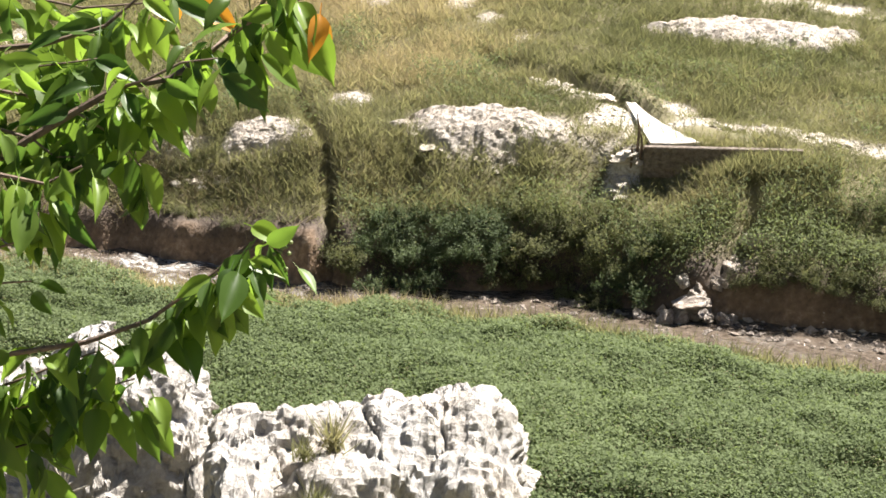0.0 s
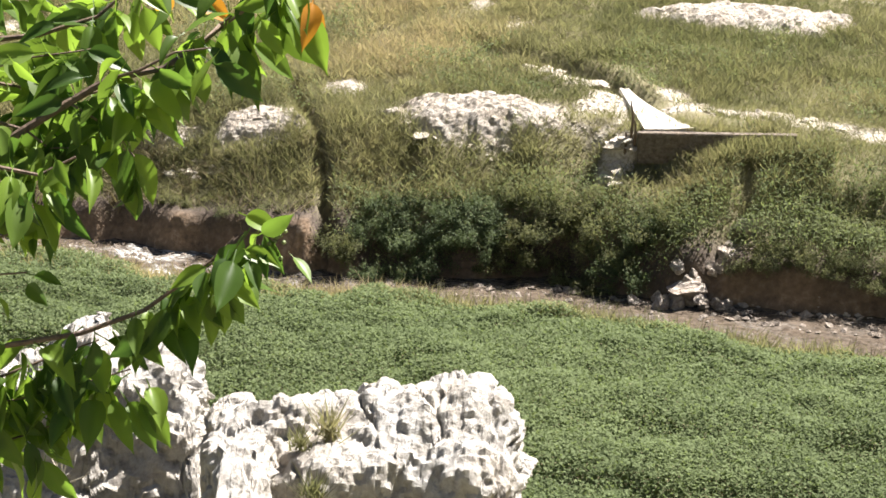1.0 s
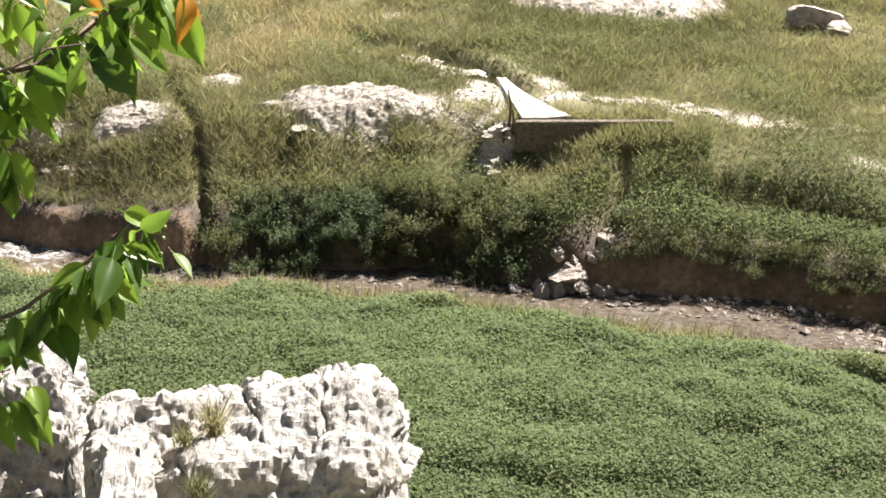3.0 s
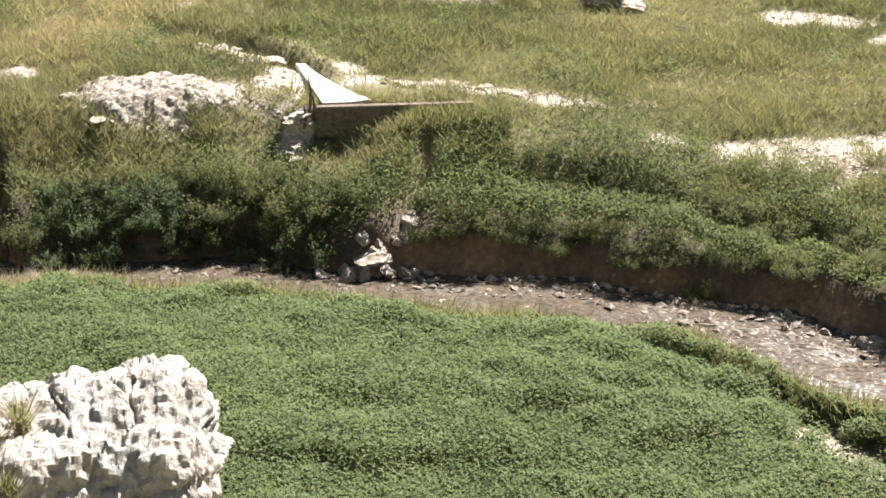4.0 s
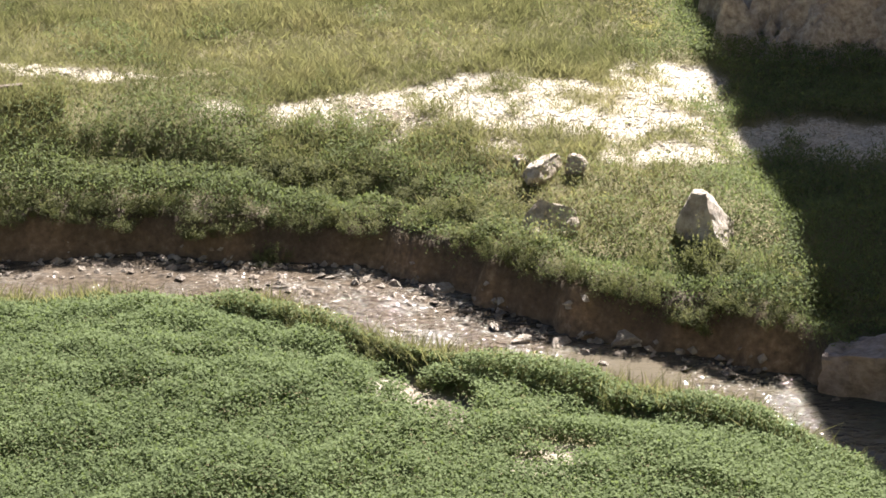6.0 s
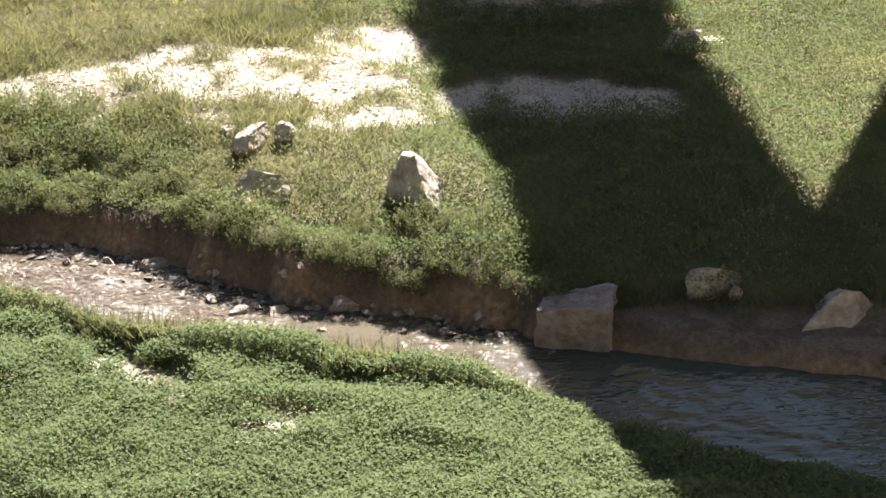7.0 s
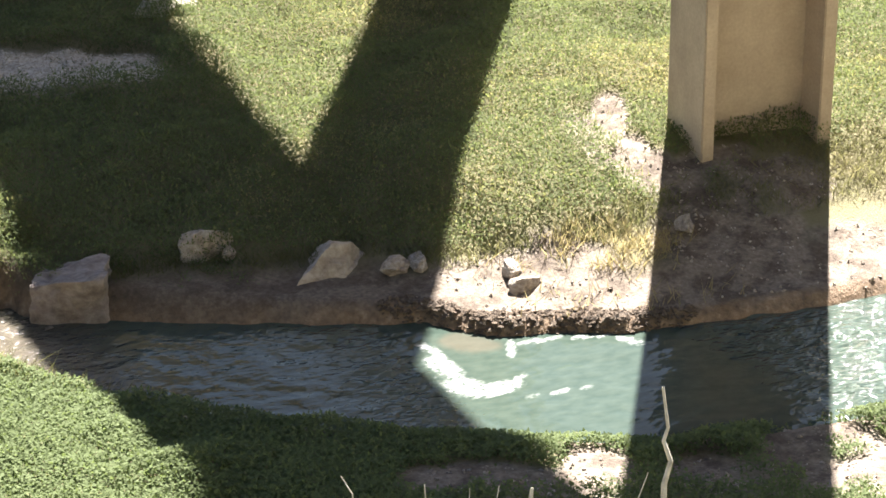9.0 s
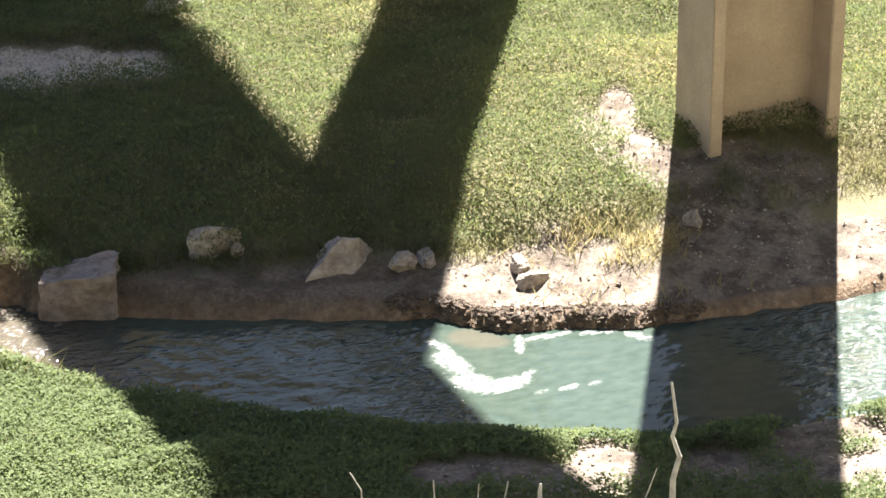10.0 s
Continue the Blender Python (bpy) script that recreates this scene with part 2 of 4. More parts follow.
TREELEAF = leaf_material("tree_leaves", (0.04, 0.085, 0.018), (0.17, 0.26, 0.04), (0.60, 0.22, 0.03), 0.56, 0.42, 0.90, 0.35)
PALE_ROCK = limestone_material("pale_limestone", (0.20, 0.185, 0.17), (0.355, 0.34, 0.315), (0.47, 0.455, 0.43), 5.0)
SCREE_ROCK = limestone_material("scree_limestone", (0.27, 0.24, 0.20), (0.45, 0.41, 0.35), (0.62, 0.58, 0.52), 3.0)
BOULDER_ROCK = limestone_material("boulder_stone", (0.20, 0.165, 0.14), (0.35, 0.30, 0.26), (0.52, 0.47, 0.42), 1.5)
WET_ROCK = limestone_material("wet_stone", (0.07, 0.055, 0.045), (0.15, 0.125, 0.105), (0.27, 0.235, 0.20), 3.0)
RED_ROCK = limestone_material("reddish_block", (0.15, 0.122, 0.112), (0.25, 0.212, 0.20), (0.36, 0.315, 0.30), 1.6)


# ---- mesh helpers ----
def mesh_from(name, verts, faces, mat, attrs=None, smooth=False):
    """A mesh of equal-sided faces from arrays; attrs are floats on the points."""
    me = bpy.data.meshes.new(name)
    verts, faces = np.asarray(verts, np.float32), np.asarray(faces, np.int32)
    k = faces.shape[1]
    me.vertices.add(len(verts))
    me.vertices.foreach_set("co", verts.ravel())
    me.loops.add(faces.size)
    me.loops.foreach_set("vertex_index", faces.ravel())
    me.polygons.add(len(faces))
    me.polygons.foreach_set("loop_start", np.arange(0, faces.size, k, dtype=np.int32))
    me.polygons.foreach_set("use_smooth", np.full(len(faces), smooth))
    for key, val in (attrs or {}).items():
        a = me.attributes.new(key, "FLOAT", "POINT")
        a.data.foreach_set("value", np.asarray(val, np.float32))
    me.materials.append(mat)
    me.update(calc_edges=True)
    return me


def part(name, bm, mat, parent, label=""):
    me = bpy.data.meshes.new(name)
    bm.to_mesh(me)
    bm.free()
    me.materials.append(mat)
    ob = new(name, me)
    ob.parent = parent
    return tagged(ob, label) if label else ob


def spot(x, y, rim, cx, cy, rx, ry, turn=0.0):
    """1 in the middle of an ellipse in the plan, 0 past its uneven rim."""
    c, s = math.cos(radians(turn)), math.sin(radians(turn))
    u, v = ((x - cx) * c + (y - cy) * s) / rx, (-(x - cx) * s + (y - cy) * c) / ry
    d = np.sqrt(u * u + v * v) + rim
    return 1 - ramp(d, 0.75, 1.1)


BARE_SPOTS = [  # pale bare ground: middle, half sizes, turn
    (-14.6, 61.9, 2.5, 1.5, 10), (-21.4, 61.2, 1.4, 0.9, 0), (-23.9, 61.0, 1.3, 0.6, 0), (-19.4, 63.7, 0.7, 1.2, 14),
    (-8.2, 71.9, 3.4, 1.2, 12), (-21.2, 72.7, 0.9, 0.5, 0), (-18.1, 72.4, 0.5, 0.6, 0), (-16.6, 71.1, 0.6, 0.5, 20),
    (-15.2, 69.8, 0.5, 0.8, 0), (-12.7, 65.1, 1.9, 0.3, -20), (-11.2, 62.8, 0.8, 1.5, 0), (-10.4, 60.5, 0.5, 0.7, 0),
    (-6.2, 63.5, 3.1, 0.4, 8), (-4.7, 63.4, 3.7, 0.45, 3), (4.3, 60.6, 4.8, 1.1, -3),
    (8.7, 59.9, 5.6, 2.1, -11), (12.0, 57.6, 1.9, 3.3, -6), (17.2, 56.9, 3.6, 1.7, -25), (13.0, 61.6, 2.0, 2.6, 0), (15.2, 57.6, 1.8, 1.5, -22), (7.4, 57.3, 0.8, 0.5, -13),
    (28.3, 44.6, 0.75, 2.6, 5), (29.2, 46.6, 0.6, 1.4, -32), (23.8, 41.2, 2.8, 1.35, -22), (28.9, 40.2, 2.2, 2.2, -15),
    (31.1, 38.7, 2.2, 1.5, -15), (4.5, 45.0, 0.8, 1.0, 0), (6.5, 41.9, 1.1, 0.9, -16), (3.6, 46.5, 0.6, 0.8, 0),
    (20.6, 33.0, 0.7, 1.2, -18), (25.2, 31.2, 1.6, 1.9, -20), (22.6, 31.6, 1.2, 1.0, -25), (18.4, 33.4, 1.8, 0.9, -32),
    (12.9, 43.0, 1.2, 0.6, -40), (18.3, 66.0, 2.3, 1.9, -11), (-32.5, 68.3, 0.8, 1.1, 9),
    (30.6, 41.9, 2.2, 1.0, -10), (30.0, 43.0, 1.2, 0.8, 0), (-8.9, 64.2, 1.2, 0.5, -42), (-7.9, 63.4, 1.2, 0.6, -10), (-5.8, 63.5, 2.4, 0.5, 4), (11.9, 56.2, 1.6, 1.4, -10), (13.1, 42.0, 1.1, 0.45, -42),
    (5.0, 72.6, 2.2, 0.8, -5), (7.3, 70.6, 1.0, 0.6, 0), (-5.5, 75.3, 3.0, 0.5, 8),
]


def bare(x, y):
    out, rim = 0.0 * x, (fbm(x, y, 1.3, 31, 4) - 0.5) * 0.9
    for e in BARE_SPOTS:
        out = np.maximum(out, spot(x, y, rim, *e))
    return out * (0.15 + 0.85 * ramp(fbm(x, y, 0.9, 33, 3), 0.30, 0.48))


class Raster:
    """A function of the plan, worked out once on a fine grid and read between its points."""

    def __init__(self, f, x0=-42.0, y0=22.0, x1=50.0, y1=92.0, step=0.125):
        self.x0, self.y0, self.step = x0, y0, step
        gx, gy = np.meshgrid(np.arange(x0, x1, step), np.arange(y0, y1, step))
        self.v = f(gx, gy)

    def __call__(self, x, y):
        u, v = (x - self.x0) / self.step, (y - self.y0) / self.step
        i, j = np.clip(u.astype(int), 0, self.v.shape[1] - 2), np.clip(v.astype(int), 0, self.v.shape[0] - 2)
        a, b = np.clip(u - i, 0, 1), np.clip(v - j, 0, 1)
        w = self.v
        return (w[j, i] * (1 - a) + w[j, i + 1] * a) * (1 - b) + (w[j + 1, i] * (1 - a) + w[j + 1, i + 1] * a) * b


full_land = land


# ---- ground, water ----
def axis(fine0, fine1, step, far0, far1):
    lo = fine0 - np.geomspace(0.6, fine0 - far0, 18)[::-1]
    hi = fine1 + np.geomspace(0.6, far1 - fine1, 18)
    return np.concatenate([lo, np.arange(fine0, fine1 + 1e-6, step), hi])


gx, gy = axis(-36, 44, 0.25, -900, 900), axis(26, 88, 0.22, -300, 1500)
X, Y = np.meshgrid(gx, gy)
Z = land(X, Y)
cols, rws = len(gx), len(gy)
idx = np.arange(cols * rws).reshape(rws, cols)
quads = np.stack([idx[:-1, :-1], idx[:-1, 1:], idx[1:, 1:], idx[1:, :-1]], -1).reshape(-1, 4)
BARE = bare(X, Y)
land, bare, gully = Raster(land), Raster(bare), Raster(gully)
S_FAR, S_NEAR = Y - far_edge(X), near_edge(X) - Y
GREEN = np.clip(ramp(S_FAR, 0.6 + 0.8 * ramp(X, 15, 18), 2.2 + 0.6 * ramp(X, 15, 18)) + ramp(S_NEAR, 0.4, 1.5), 0, 1) * (1 - BARE)
SAND = np.clip(BARE + (0.6 * ramp(X, 14.5, 17) + 0.4 * ramp(X, 20, 21.5)) * (1 - GREEN), 0, 1) * ramp(X, 3, 4) * (1 - ramp(S_FAR, 6.5 + 5 * ramp(X, 20, 22), 8.0 + 5 * ramp(X, 20, 22)))
BED = ramp(-S_FAR, -0.6, 0.1) * ramp(-S_NEAR, -0.6, 0.1)
ground = new("ground", mesh_from("ground", np.stack([X, Y, Z], -1).reshape(-1, 3), quads, EARTH,
                                 {"bare": BARE.ravel(), "green": GREEN.ravel(), "bed": BED.ravel(), "sand": SAND.ravel()}, True))
tagged(ground, "valley floor of brown earth and pale limestone patches with a steep stream bank", "ground", kind="structure")

FOAM_STREAKS = [  # white water curling past the mud bank, and where the stream drops past the stones
    (20.5, 40.0, 0.55, 0.12, -80), (20.4, 39.0, 0.7, 0.32, -85), (20.35, 38.1, 0.6, 0.42, -75), (20.85, 37.7, 0.7, 0.30, -5), (21.4, 37.8, 0.4, 0.09, 25),
    (22.1, 39.2, 0.5, 0.10, 60), (22.9, 39.25, 0.6, 0.08, -8), (23.9, 38.9, 0.6, 0.08, -20), (24.6, 38.3, 0.4, 0.14, -60), (-23.5, 56.9, 1.4, 0.35, -15),
    (22.0, 36.9, 0.9, 0.05, -10),
]
STEP = 0.11
wx, wy = np.arange(-40, 46, STEP), np.arange(27, 60, STEP)
WX, WY = np.meshgrid(wx, wy)
wi = np.arange(len(wx) * len(wy)).reshape(len(wy), len(wx))
wq = np.stack([wi[:-1, :-1], wi[:-1, 1:], wi[1:, 1:], wi[1:, :-1]], -1).reshape(-1, 4)
keep = ((WY < far_edge(WX) + 1.2) & (WY > near_edge(WX) - 1.2))[:-1, :-1].ravel()
used, wq = np.unique(wq[keep], return_inverse=True)
wq = wq.reshape(-1, 4)
WX, WY = WX.ravel()[used], WY.ravel()[used]
SHOAL = np.interp(WX, [10.5, 13.5, 15], [1.0, 0.55, 0.0])
RIFFLE = np.interp(WX, [-25, -10, -2, 2, 7.5, 8.3, 10, 10.6, 13.6, 15, 17, 19.4, 20.6, 25.5, 26.8], [0.9, 0.5, 0.8, 1, 1, 0.4, 0.45, 0.8, 0.6, 0.16, 0.2, 0.5, 0.1, 0.08, 0.7])
along = WX * 0.86 - WY * 0.5
across = WX * 0.5 + WY * 0.86
wave = (fbm(along, across * 1.6, 0.62, 81, 2) - 0.5) * 0.16 + (fbm(along, across, 1.9, 83, 2) - 0.5) * 0.10


def streak(cx, cy, rx, ry, turn):
    c, t = math.cos(radians(turn)), math.sin(radians(turn))
    u, v = ((WX - cx) * c + (WY - cy) * t) / rx, (-(WX - cx) * t + (WY - cy) * c) / ry
    d = np.sqrt(u * u + v * v) + (fbm(WX, WY, 0.5, 87, 3) - 0.5) * 0.7
    return 1 - ramp(d, 0.6, 1.05)


FOAM = 0 * WX
for e in FOAM_STREAKS:
    FOAM = np.maximum(FOAM, 0.8 * streak(*e))
FOAM = np.maximum(FOAM, 0.75 * ramp(fbm(along * 0.7, across * 1.6, 0.6, 89, 3), 0.48, 0.68) * np.interp(WX, [-24, -21, -18, 0, 3, 8, 9], [0.9, 1, 0.2, 0.1, 0.3, 0.3, 0]))
SILT = np.maximum(np.maximum(streak(9.0, 47.9, 2.2, 0.7, -36), 0.55 * streak(21.4, 39.9, 0.75, 0.5, -50)), 0.45 * ramp(WX, 8.5, 10.5) * (1 - ramp(WX, 12.5, 14.5)))
water = new("water", mesh_from("water", np.stack([WX, WY, 0.02 + wave * (0.10 + 0.90 * RIFFLE)], -1), wq, WATER,
                               {"shoal": SHOAL, "riffle": RIFFLE, "foam": FOAM, "silt": SILT}, True))
tagged(water, "shallow brown rippling stream widening into a green pool", "water", kind="structure")


# ---- leaves ----
def leaves(name, pts, size, slim, lift, tint, mat, seed, droop=0.25):
    """A pointed, hanging leaf at each point. lift: how steeply it points up, in degrees."""
    g = np.random.default_rng(seed)
    n = len(pts)
    az, el = g.uniform(0, 2 * np.pi, n), np.radians(g.normal(lift, 28, n))
    ln = size * g.uniform(0.6, 1.35, n)
    d = np.stack([np.cos(az) * np.cos(el), np.sin(az) * np.cos(el), np.sin(el)], 1)
    side = np.stack([-np.sin(az), np.cos(az), g.normal(0, 0.35, n)], 1)
    w = (ln * slim * g.uniform(0.7, 1.2, n))[:, None]
    root = pts + d * (ln * 0.25)[:, None]
    tip = pts + d * ln[:, None] - np.array([0, 0, 1]) * (ln * droop)[:, None]
    v = np.stack([root + side * w, tip, root - side * w], 1).reshape(-1, 3)
    return mesh_from(name, v, np.arange(3 * n).reshape(n, 3), mat, {"tint": np.repeat(np.clip(tint, 0, 1), 3)})


def blades(name, pts, height, width, tint, mat, seed, lean=0.5):
    """A three-cornered leaning grass blade at each point."""
    g = np.random.default_rng(seed)
    n = len(pts)
    az, h = g.uniform(0, 2 * np.pi, n), height * g.uniform(0.5, 1.4, n)
    side = np.stack([np.cos(az), np.sin(az), 0 * az], 1) * (width * g.uniform(0.6, 1.4, n))[:, None]
    tip = pts + np.stack([g.normal(0, lean, n) * h, g.normal(0, lean, n) * h, h], 1)
    v = np.stack([pts - side, pts + side, tip], 1).reshape(-1, 3)
    return mesh_from(name, v, np.arange(3 * n).reshape(n, 3), mat, {"tint": np.repeat(np.clip(tint, 0, 1), 3)})


def scatter(x0, x1, y0, y1, per_m2, seed):
    g = np.random.default_rng(seed)
    n = int((x1 - x0) * (y1 - y0) * per_m2)
    return g.uniform(x0, x1, n), g.uniform(y0, y1, n), g


def weed_patch(name, label, box4, per_m2, cover, tall, tint, size, mat, seed, lift=25, category="weeds", slim=0.21):
    """Broad-leaved plants over a stretch of the plan; cover, tall and tint are functions of the plan."""
    x, y, g = scatter(*box4, per_m2, seed)
    cover, tall, tint = (Raster(f, box4[0], box4[2], box4[1], box4[3], 0.125) for f in (cover, tall, tint))
    ok = g.uniform(0, 1, len(x)) < cover(x, y)
    x, y = x[ok], y[ok]
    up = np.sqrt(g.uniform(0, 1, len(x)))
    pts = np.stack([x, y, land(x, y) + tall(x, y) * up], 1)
    # tint also grows with height: darkest by the ground, palest at the top
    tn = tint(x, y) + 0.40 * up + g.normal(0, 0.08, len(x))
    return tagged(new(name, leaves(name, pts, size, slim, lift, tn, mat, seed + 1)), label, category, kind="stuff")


# near meadow: knee-high broad-leaved weeds
def near_cover(x, y):
    q = near_edge(x) - y
    limit = np.interp(x, [-27, -20, 0, 10, 20, 26], [37.5, 37.5, 40.5, 35.5, 29.5, 27.5])
    thin = 0.5 * ramp(x, 17, 19) * ramp(q, 1.4, 2.4)
    return (1 - ramp(bare(x, y), 0.05, 0.45)) * ramp(q, -0.1, 0.5) * (y > limit) * (1 - thin)


def near_tall(x, y):
    q = near_edge(x) - y
    t = 0.36 + 0.42 * ramp(fbm(x, y, 1.2, 41, 3) * 0.55 + fbm(x * 0.35, y, 1.9, 43, 2) * 0.55, 0.40, 0.66)
    return t * 0.9 * ramp(q, -0.6, 1.0) * np.interp(x, [14, 18], [1, 0.6])


def near_tint(x, y):
    q = near_edge(x) - y
    return 0.20 - 0.10 * ramp(-x, -3, 6) + 0.45 * (fbm(x, y, 5.0, 47, 4) - 0.5) + 0.25 * (fbm(x, y, 0.7, 49, 2) - 0.5) + 0.40 * (1 - ramp(q, 0.3, 1.8)) * np.interp(x, [-20, 12, 16], [1, 0.6, 0])


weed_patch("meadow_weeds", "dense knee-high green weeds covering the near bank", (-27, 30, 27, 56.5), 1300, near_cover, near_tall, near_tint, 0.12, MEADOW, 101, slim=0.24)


x, y, g = scatter(-27, 14, 41, 56.5, 260, 107)
q = near_edge(x) - y
ok = (q > -0.5) & (q < np.interp(x, [-27, -16, -12, 0, 8], [2.2, 1.6, 0.8, 1.0, 1.2])) & (g.uniform(0, 1, len(x)) < 0.9)
x, y = x[ok], y[ok]
dry = 0.42 + 0.6 * (fbm(x, y, 2.0, 55, 3) - 0.45) + np.interp(x, [-27, -17, -14], [0.4, 0.4, 0]) + g.normal(0, 0.1, len(x))
edge_grass = new("edge_grass", blades("edge_grass", np.stack([x, y, land(x, y)], 1), 0.55, 0.02, dry, GRASS, 13))
tagged(edge_grass, "yellowish grass fringing the near edge of the stream", "grass", kind="stuff")


# far side: leafy weeds along the bank top and over the flat under the bridge
def leafy(x, y):
    s = y - far_edge(x)
    strip = ramp(s, 0.25, 0.7) * (1 - ramp(s, np.interp(x, [-18, -8, 0, 12], [1.2, 1.4, 4.0, 6.0]), np.interp(x, [-18, -8, 0, 12], [2.4, 2.8, 5.0, 7.5])))
    strip = strip * ramp(x, -19, -16) * (1 - ramp(x, 13.2, 14.8))
    tufts = 0.30 * ramp(fbm(x, y, 2.6, 79, 3), 0.54, 0.68) * ramp(s, 3, 5) * (1 - ramp(x, 12, 14))
    flat = ramp(x, 11.5, 14) * ramp(s, np.interp(x, [13, 16, 20, 26, 32], [1.0, 1.7, 2.5, 3.6, 4.6]), np.interp(x, [13, 16, 20, 26, 32], [1.5, 2.4, 3.2, 4.5, 6.0]))
    stones = 0.75 * ramp(x, 6.5, 7.5) * (1 - ramp(x, 11.5, 13)) * ramp(s, 2.6, 3.2)
    return np.clip(np.maximum(np.maximum(strip, flat), tufts) * (1 - stones), 0, 1)


def far_cover(x, y):
    return leafy(x, y) * (1 - ramp(bare(x, y), 0.05, 0.45)) * (1 - ramp(gully(x, y), 0.1, 0.4)) * (np.abs(np.degrees(np.arctan2(x, y)) - 9) < 31)


def far_tall(x, y):
    s = y - far_edge(x)
    low = ramp(s, 1.5, 1.9) * (1 - ramp(s, 2.5, 2.9)) * ramp(x, -5, -3) * (1 - ramp(x, 12.5, 13.5))
    return (0.25 + np.interp(x, [12, 16], [0.75, 0.4]) * ramp(fbm(x, y, 1.8, 71, 3) * 0.6 + fbm(x, y, 5.0, 73, 2) * 0.5, 0.36, 0.72)) * (1 - 0.75 * low)


def far_tint(x, y):
    s = y - far_edge(x)
    return 0.22 + 0.7 * (fbm(x, y, 4.0, 77, 4) - 0.45) + 0.10 * ramp(x, 18, 28) + 0.2 * ramp(s, 2.5, 4) * ramp(x, 5, 7) * (1 - ramp(x, 13, 15))


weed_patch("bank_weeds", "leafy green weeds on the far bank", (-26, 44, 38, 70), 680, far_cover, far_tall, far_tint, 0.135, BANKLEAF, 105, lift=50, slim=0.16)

# far slope: fine grass, drier towards the hill
x, y, g = scatter(-36, 40, 37, 80, 420, 103)
s = y - far_edge(x)
cover = (1 - 0.88 * bare(x, y)) * ramp(s - np.interp(x, [14, 17, 21, 27], [0, 1.0, 1.7, 2.6]), 0.5, 1.3) * (1 - 0.8 * Raster(leafy)(x, y)) * (1 - 0.9 * ramp(gully(x, y), 0.1, 0.35)) * (0.35 + 0.65 * ramp(line_distance(x, y, EARTH_BANK), 0.15, 0.5))
ok = (s > 0.3) & (g.uniform(0, 1, len(x)) < cover) & (np.abs(np.degrees(np.arctan2(x, y)) - 7) < 36)
x, y = x[ok], y[ok]
clump = fbm(x, y, 0.9, 57, 3)


def dry_and_bright(x, y):
    """How far the grass has turned: golden on the upper hill to one side, green along the wet strips. The slope by the
    bank is also paled, in place of sunlight it lacks.
    """
    s = y - far_edge(x)
    return 0.24 + 1.0 * (fbm(x, y, 6.0, 53, 4) - 0.45) + 0.30 * ramp(s, 4, 10) * ramp(-x, 12, 18) + 0.26 * ramp(-x, 4, 8) * (1 - ramp(s, 4, 7)) + 0.35 * (fbm(x, y, 1.1, 54, 3) - 0.5)


pts = np.stack([x, y, land(x, y) - 0.03 + 0.14 * ramp(clump, 0.45, 0.75)], 1)
grass = new("grass", blades("grass", pts, 0.23, 0.012, dry_and_bright(x, y) + g.normal(0, 0.1, len(x)), GRASS, 9, 0.9))
tagged(grass, "yellow-green grass on the far bank and hillside", "grass", kind="stuff")

# taller tufts that break the slope up
x, y, g = scatter(-36, 24, 56, 80, 17, 111)
s = y - far_edge(x)
want = ramp(fbm(x, y, 2.2, 58, 3) + 0.10 * ramp(-x, 10, 18), 0.42, 0.62) * ramp(s, 1.2, 2.6) * (1 - ramp(bare(x, y), 0.2, 0.6)) * (1 - ramp(gully(x, y), 0.1, 0.3)) * (1 - ramp(x, 8, 14)) * ramp(line_distance(x, y, EARTH_BANK), 0.5, 0.8)
ok = (g.uniform(0, 1, len(x)) < want) & (np.abs(np.degrees(np.arctan2(x, y)) - 0) < 29)
x, y = x[ok], y[ok]
dry = dry_and_bright(x, y) + 0.10 + g.normal(0, 0.10, len(x))
wide, tall = g.uniform(0.12, 0.3, len(x)), g.uniform(0.8, 1.5, len(x))
per = 32
bx, by = np.repeat(x, per) + g.normal(0, 1, len(x) * per) * np.repeat(wide, per), np.repeat(y, per) + g.normal(0, 1, len(x) * per) * np.repeat(wide, per)
bz = land(bx, by) - 0.04 + g.uniform(0, 0.22, len(bx)) * np.repeat(tall, per)
tussocks = new("tussock_grass", blades("tussock_grass", np.stack([bx, by, bz], 1), 0.30, 0.011, np.repeat(dry, per) + g.normal(0, 0.08, len(bx)), GRASS, 12, 0.75))
tagged(tussocks, "tall uneven tussocks of green and golden grass over the hillside", "grass", kind="stuff")

# brown twiggy scrub hanging over the eroded bank upstream of the gully
SCRUB = leaf_material("dry_scrub", (0.07, 0.055, 0.038), (0.17, 0.14, 0.09), (0.30, 0.25, 0.17), 0.3, 0.85, 0.6)
x, y, g = scatter(-30, -18.6, 57, 63.5, 260, 113)
s = y - far_edge(x)
want = ramp(fbm(x, y, 1.3, 59, 3), 0.36, 0.6) * ramp(s, 0.15, 0.5) * (1 - ramp(s, 2.4, 4.0)) * np.interp(x, [-22.5, -20.5], [1.0, 0.35])
ok = g.uniform(0, 1, len(x)) < want
x, y = x[ok], y[ok]
scrub = new("bank_scrub", blades("bank_scrub", np.stack([x, y, land(x, y) + g.uniform(-0.25, 0.15, len(x))], 1), 0.34, 0.016, g.normal(0.4, 0.25, len(x)), SCRUB, 14, 0.9))
tagged(scrub, "brown twiggy scrub overhanging the eroded earth bank", "scrub", kind="stuff")


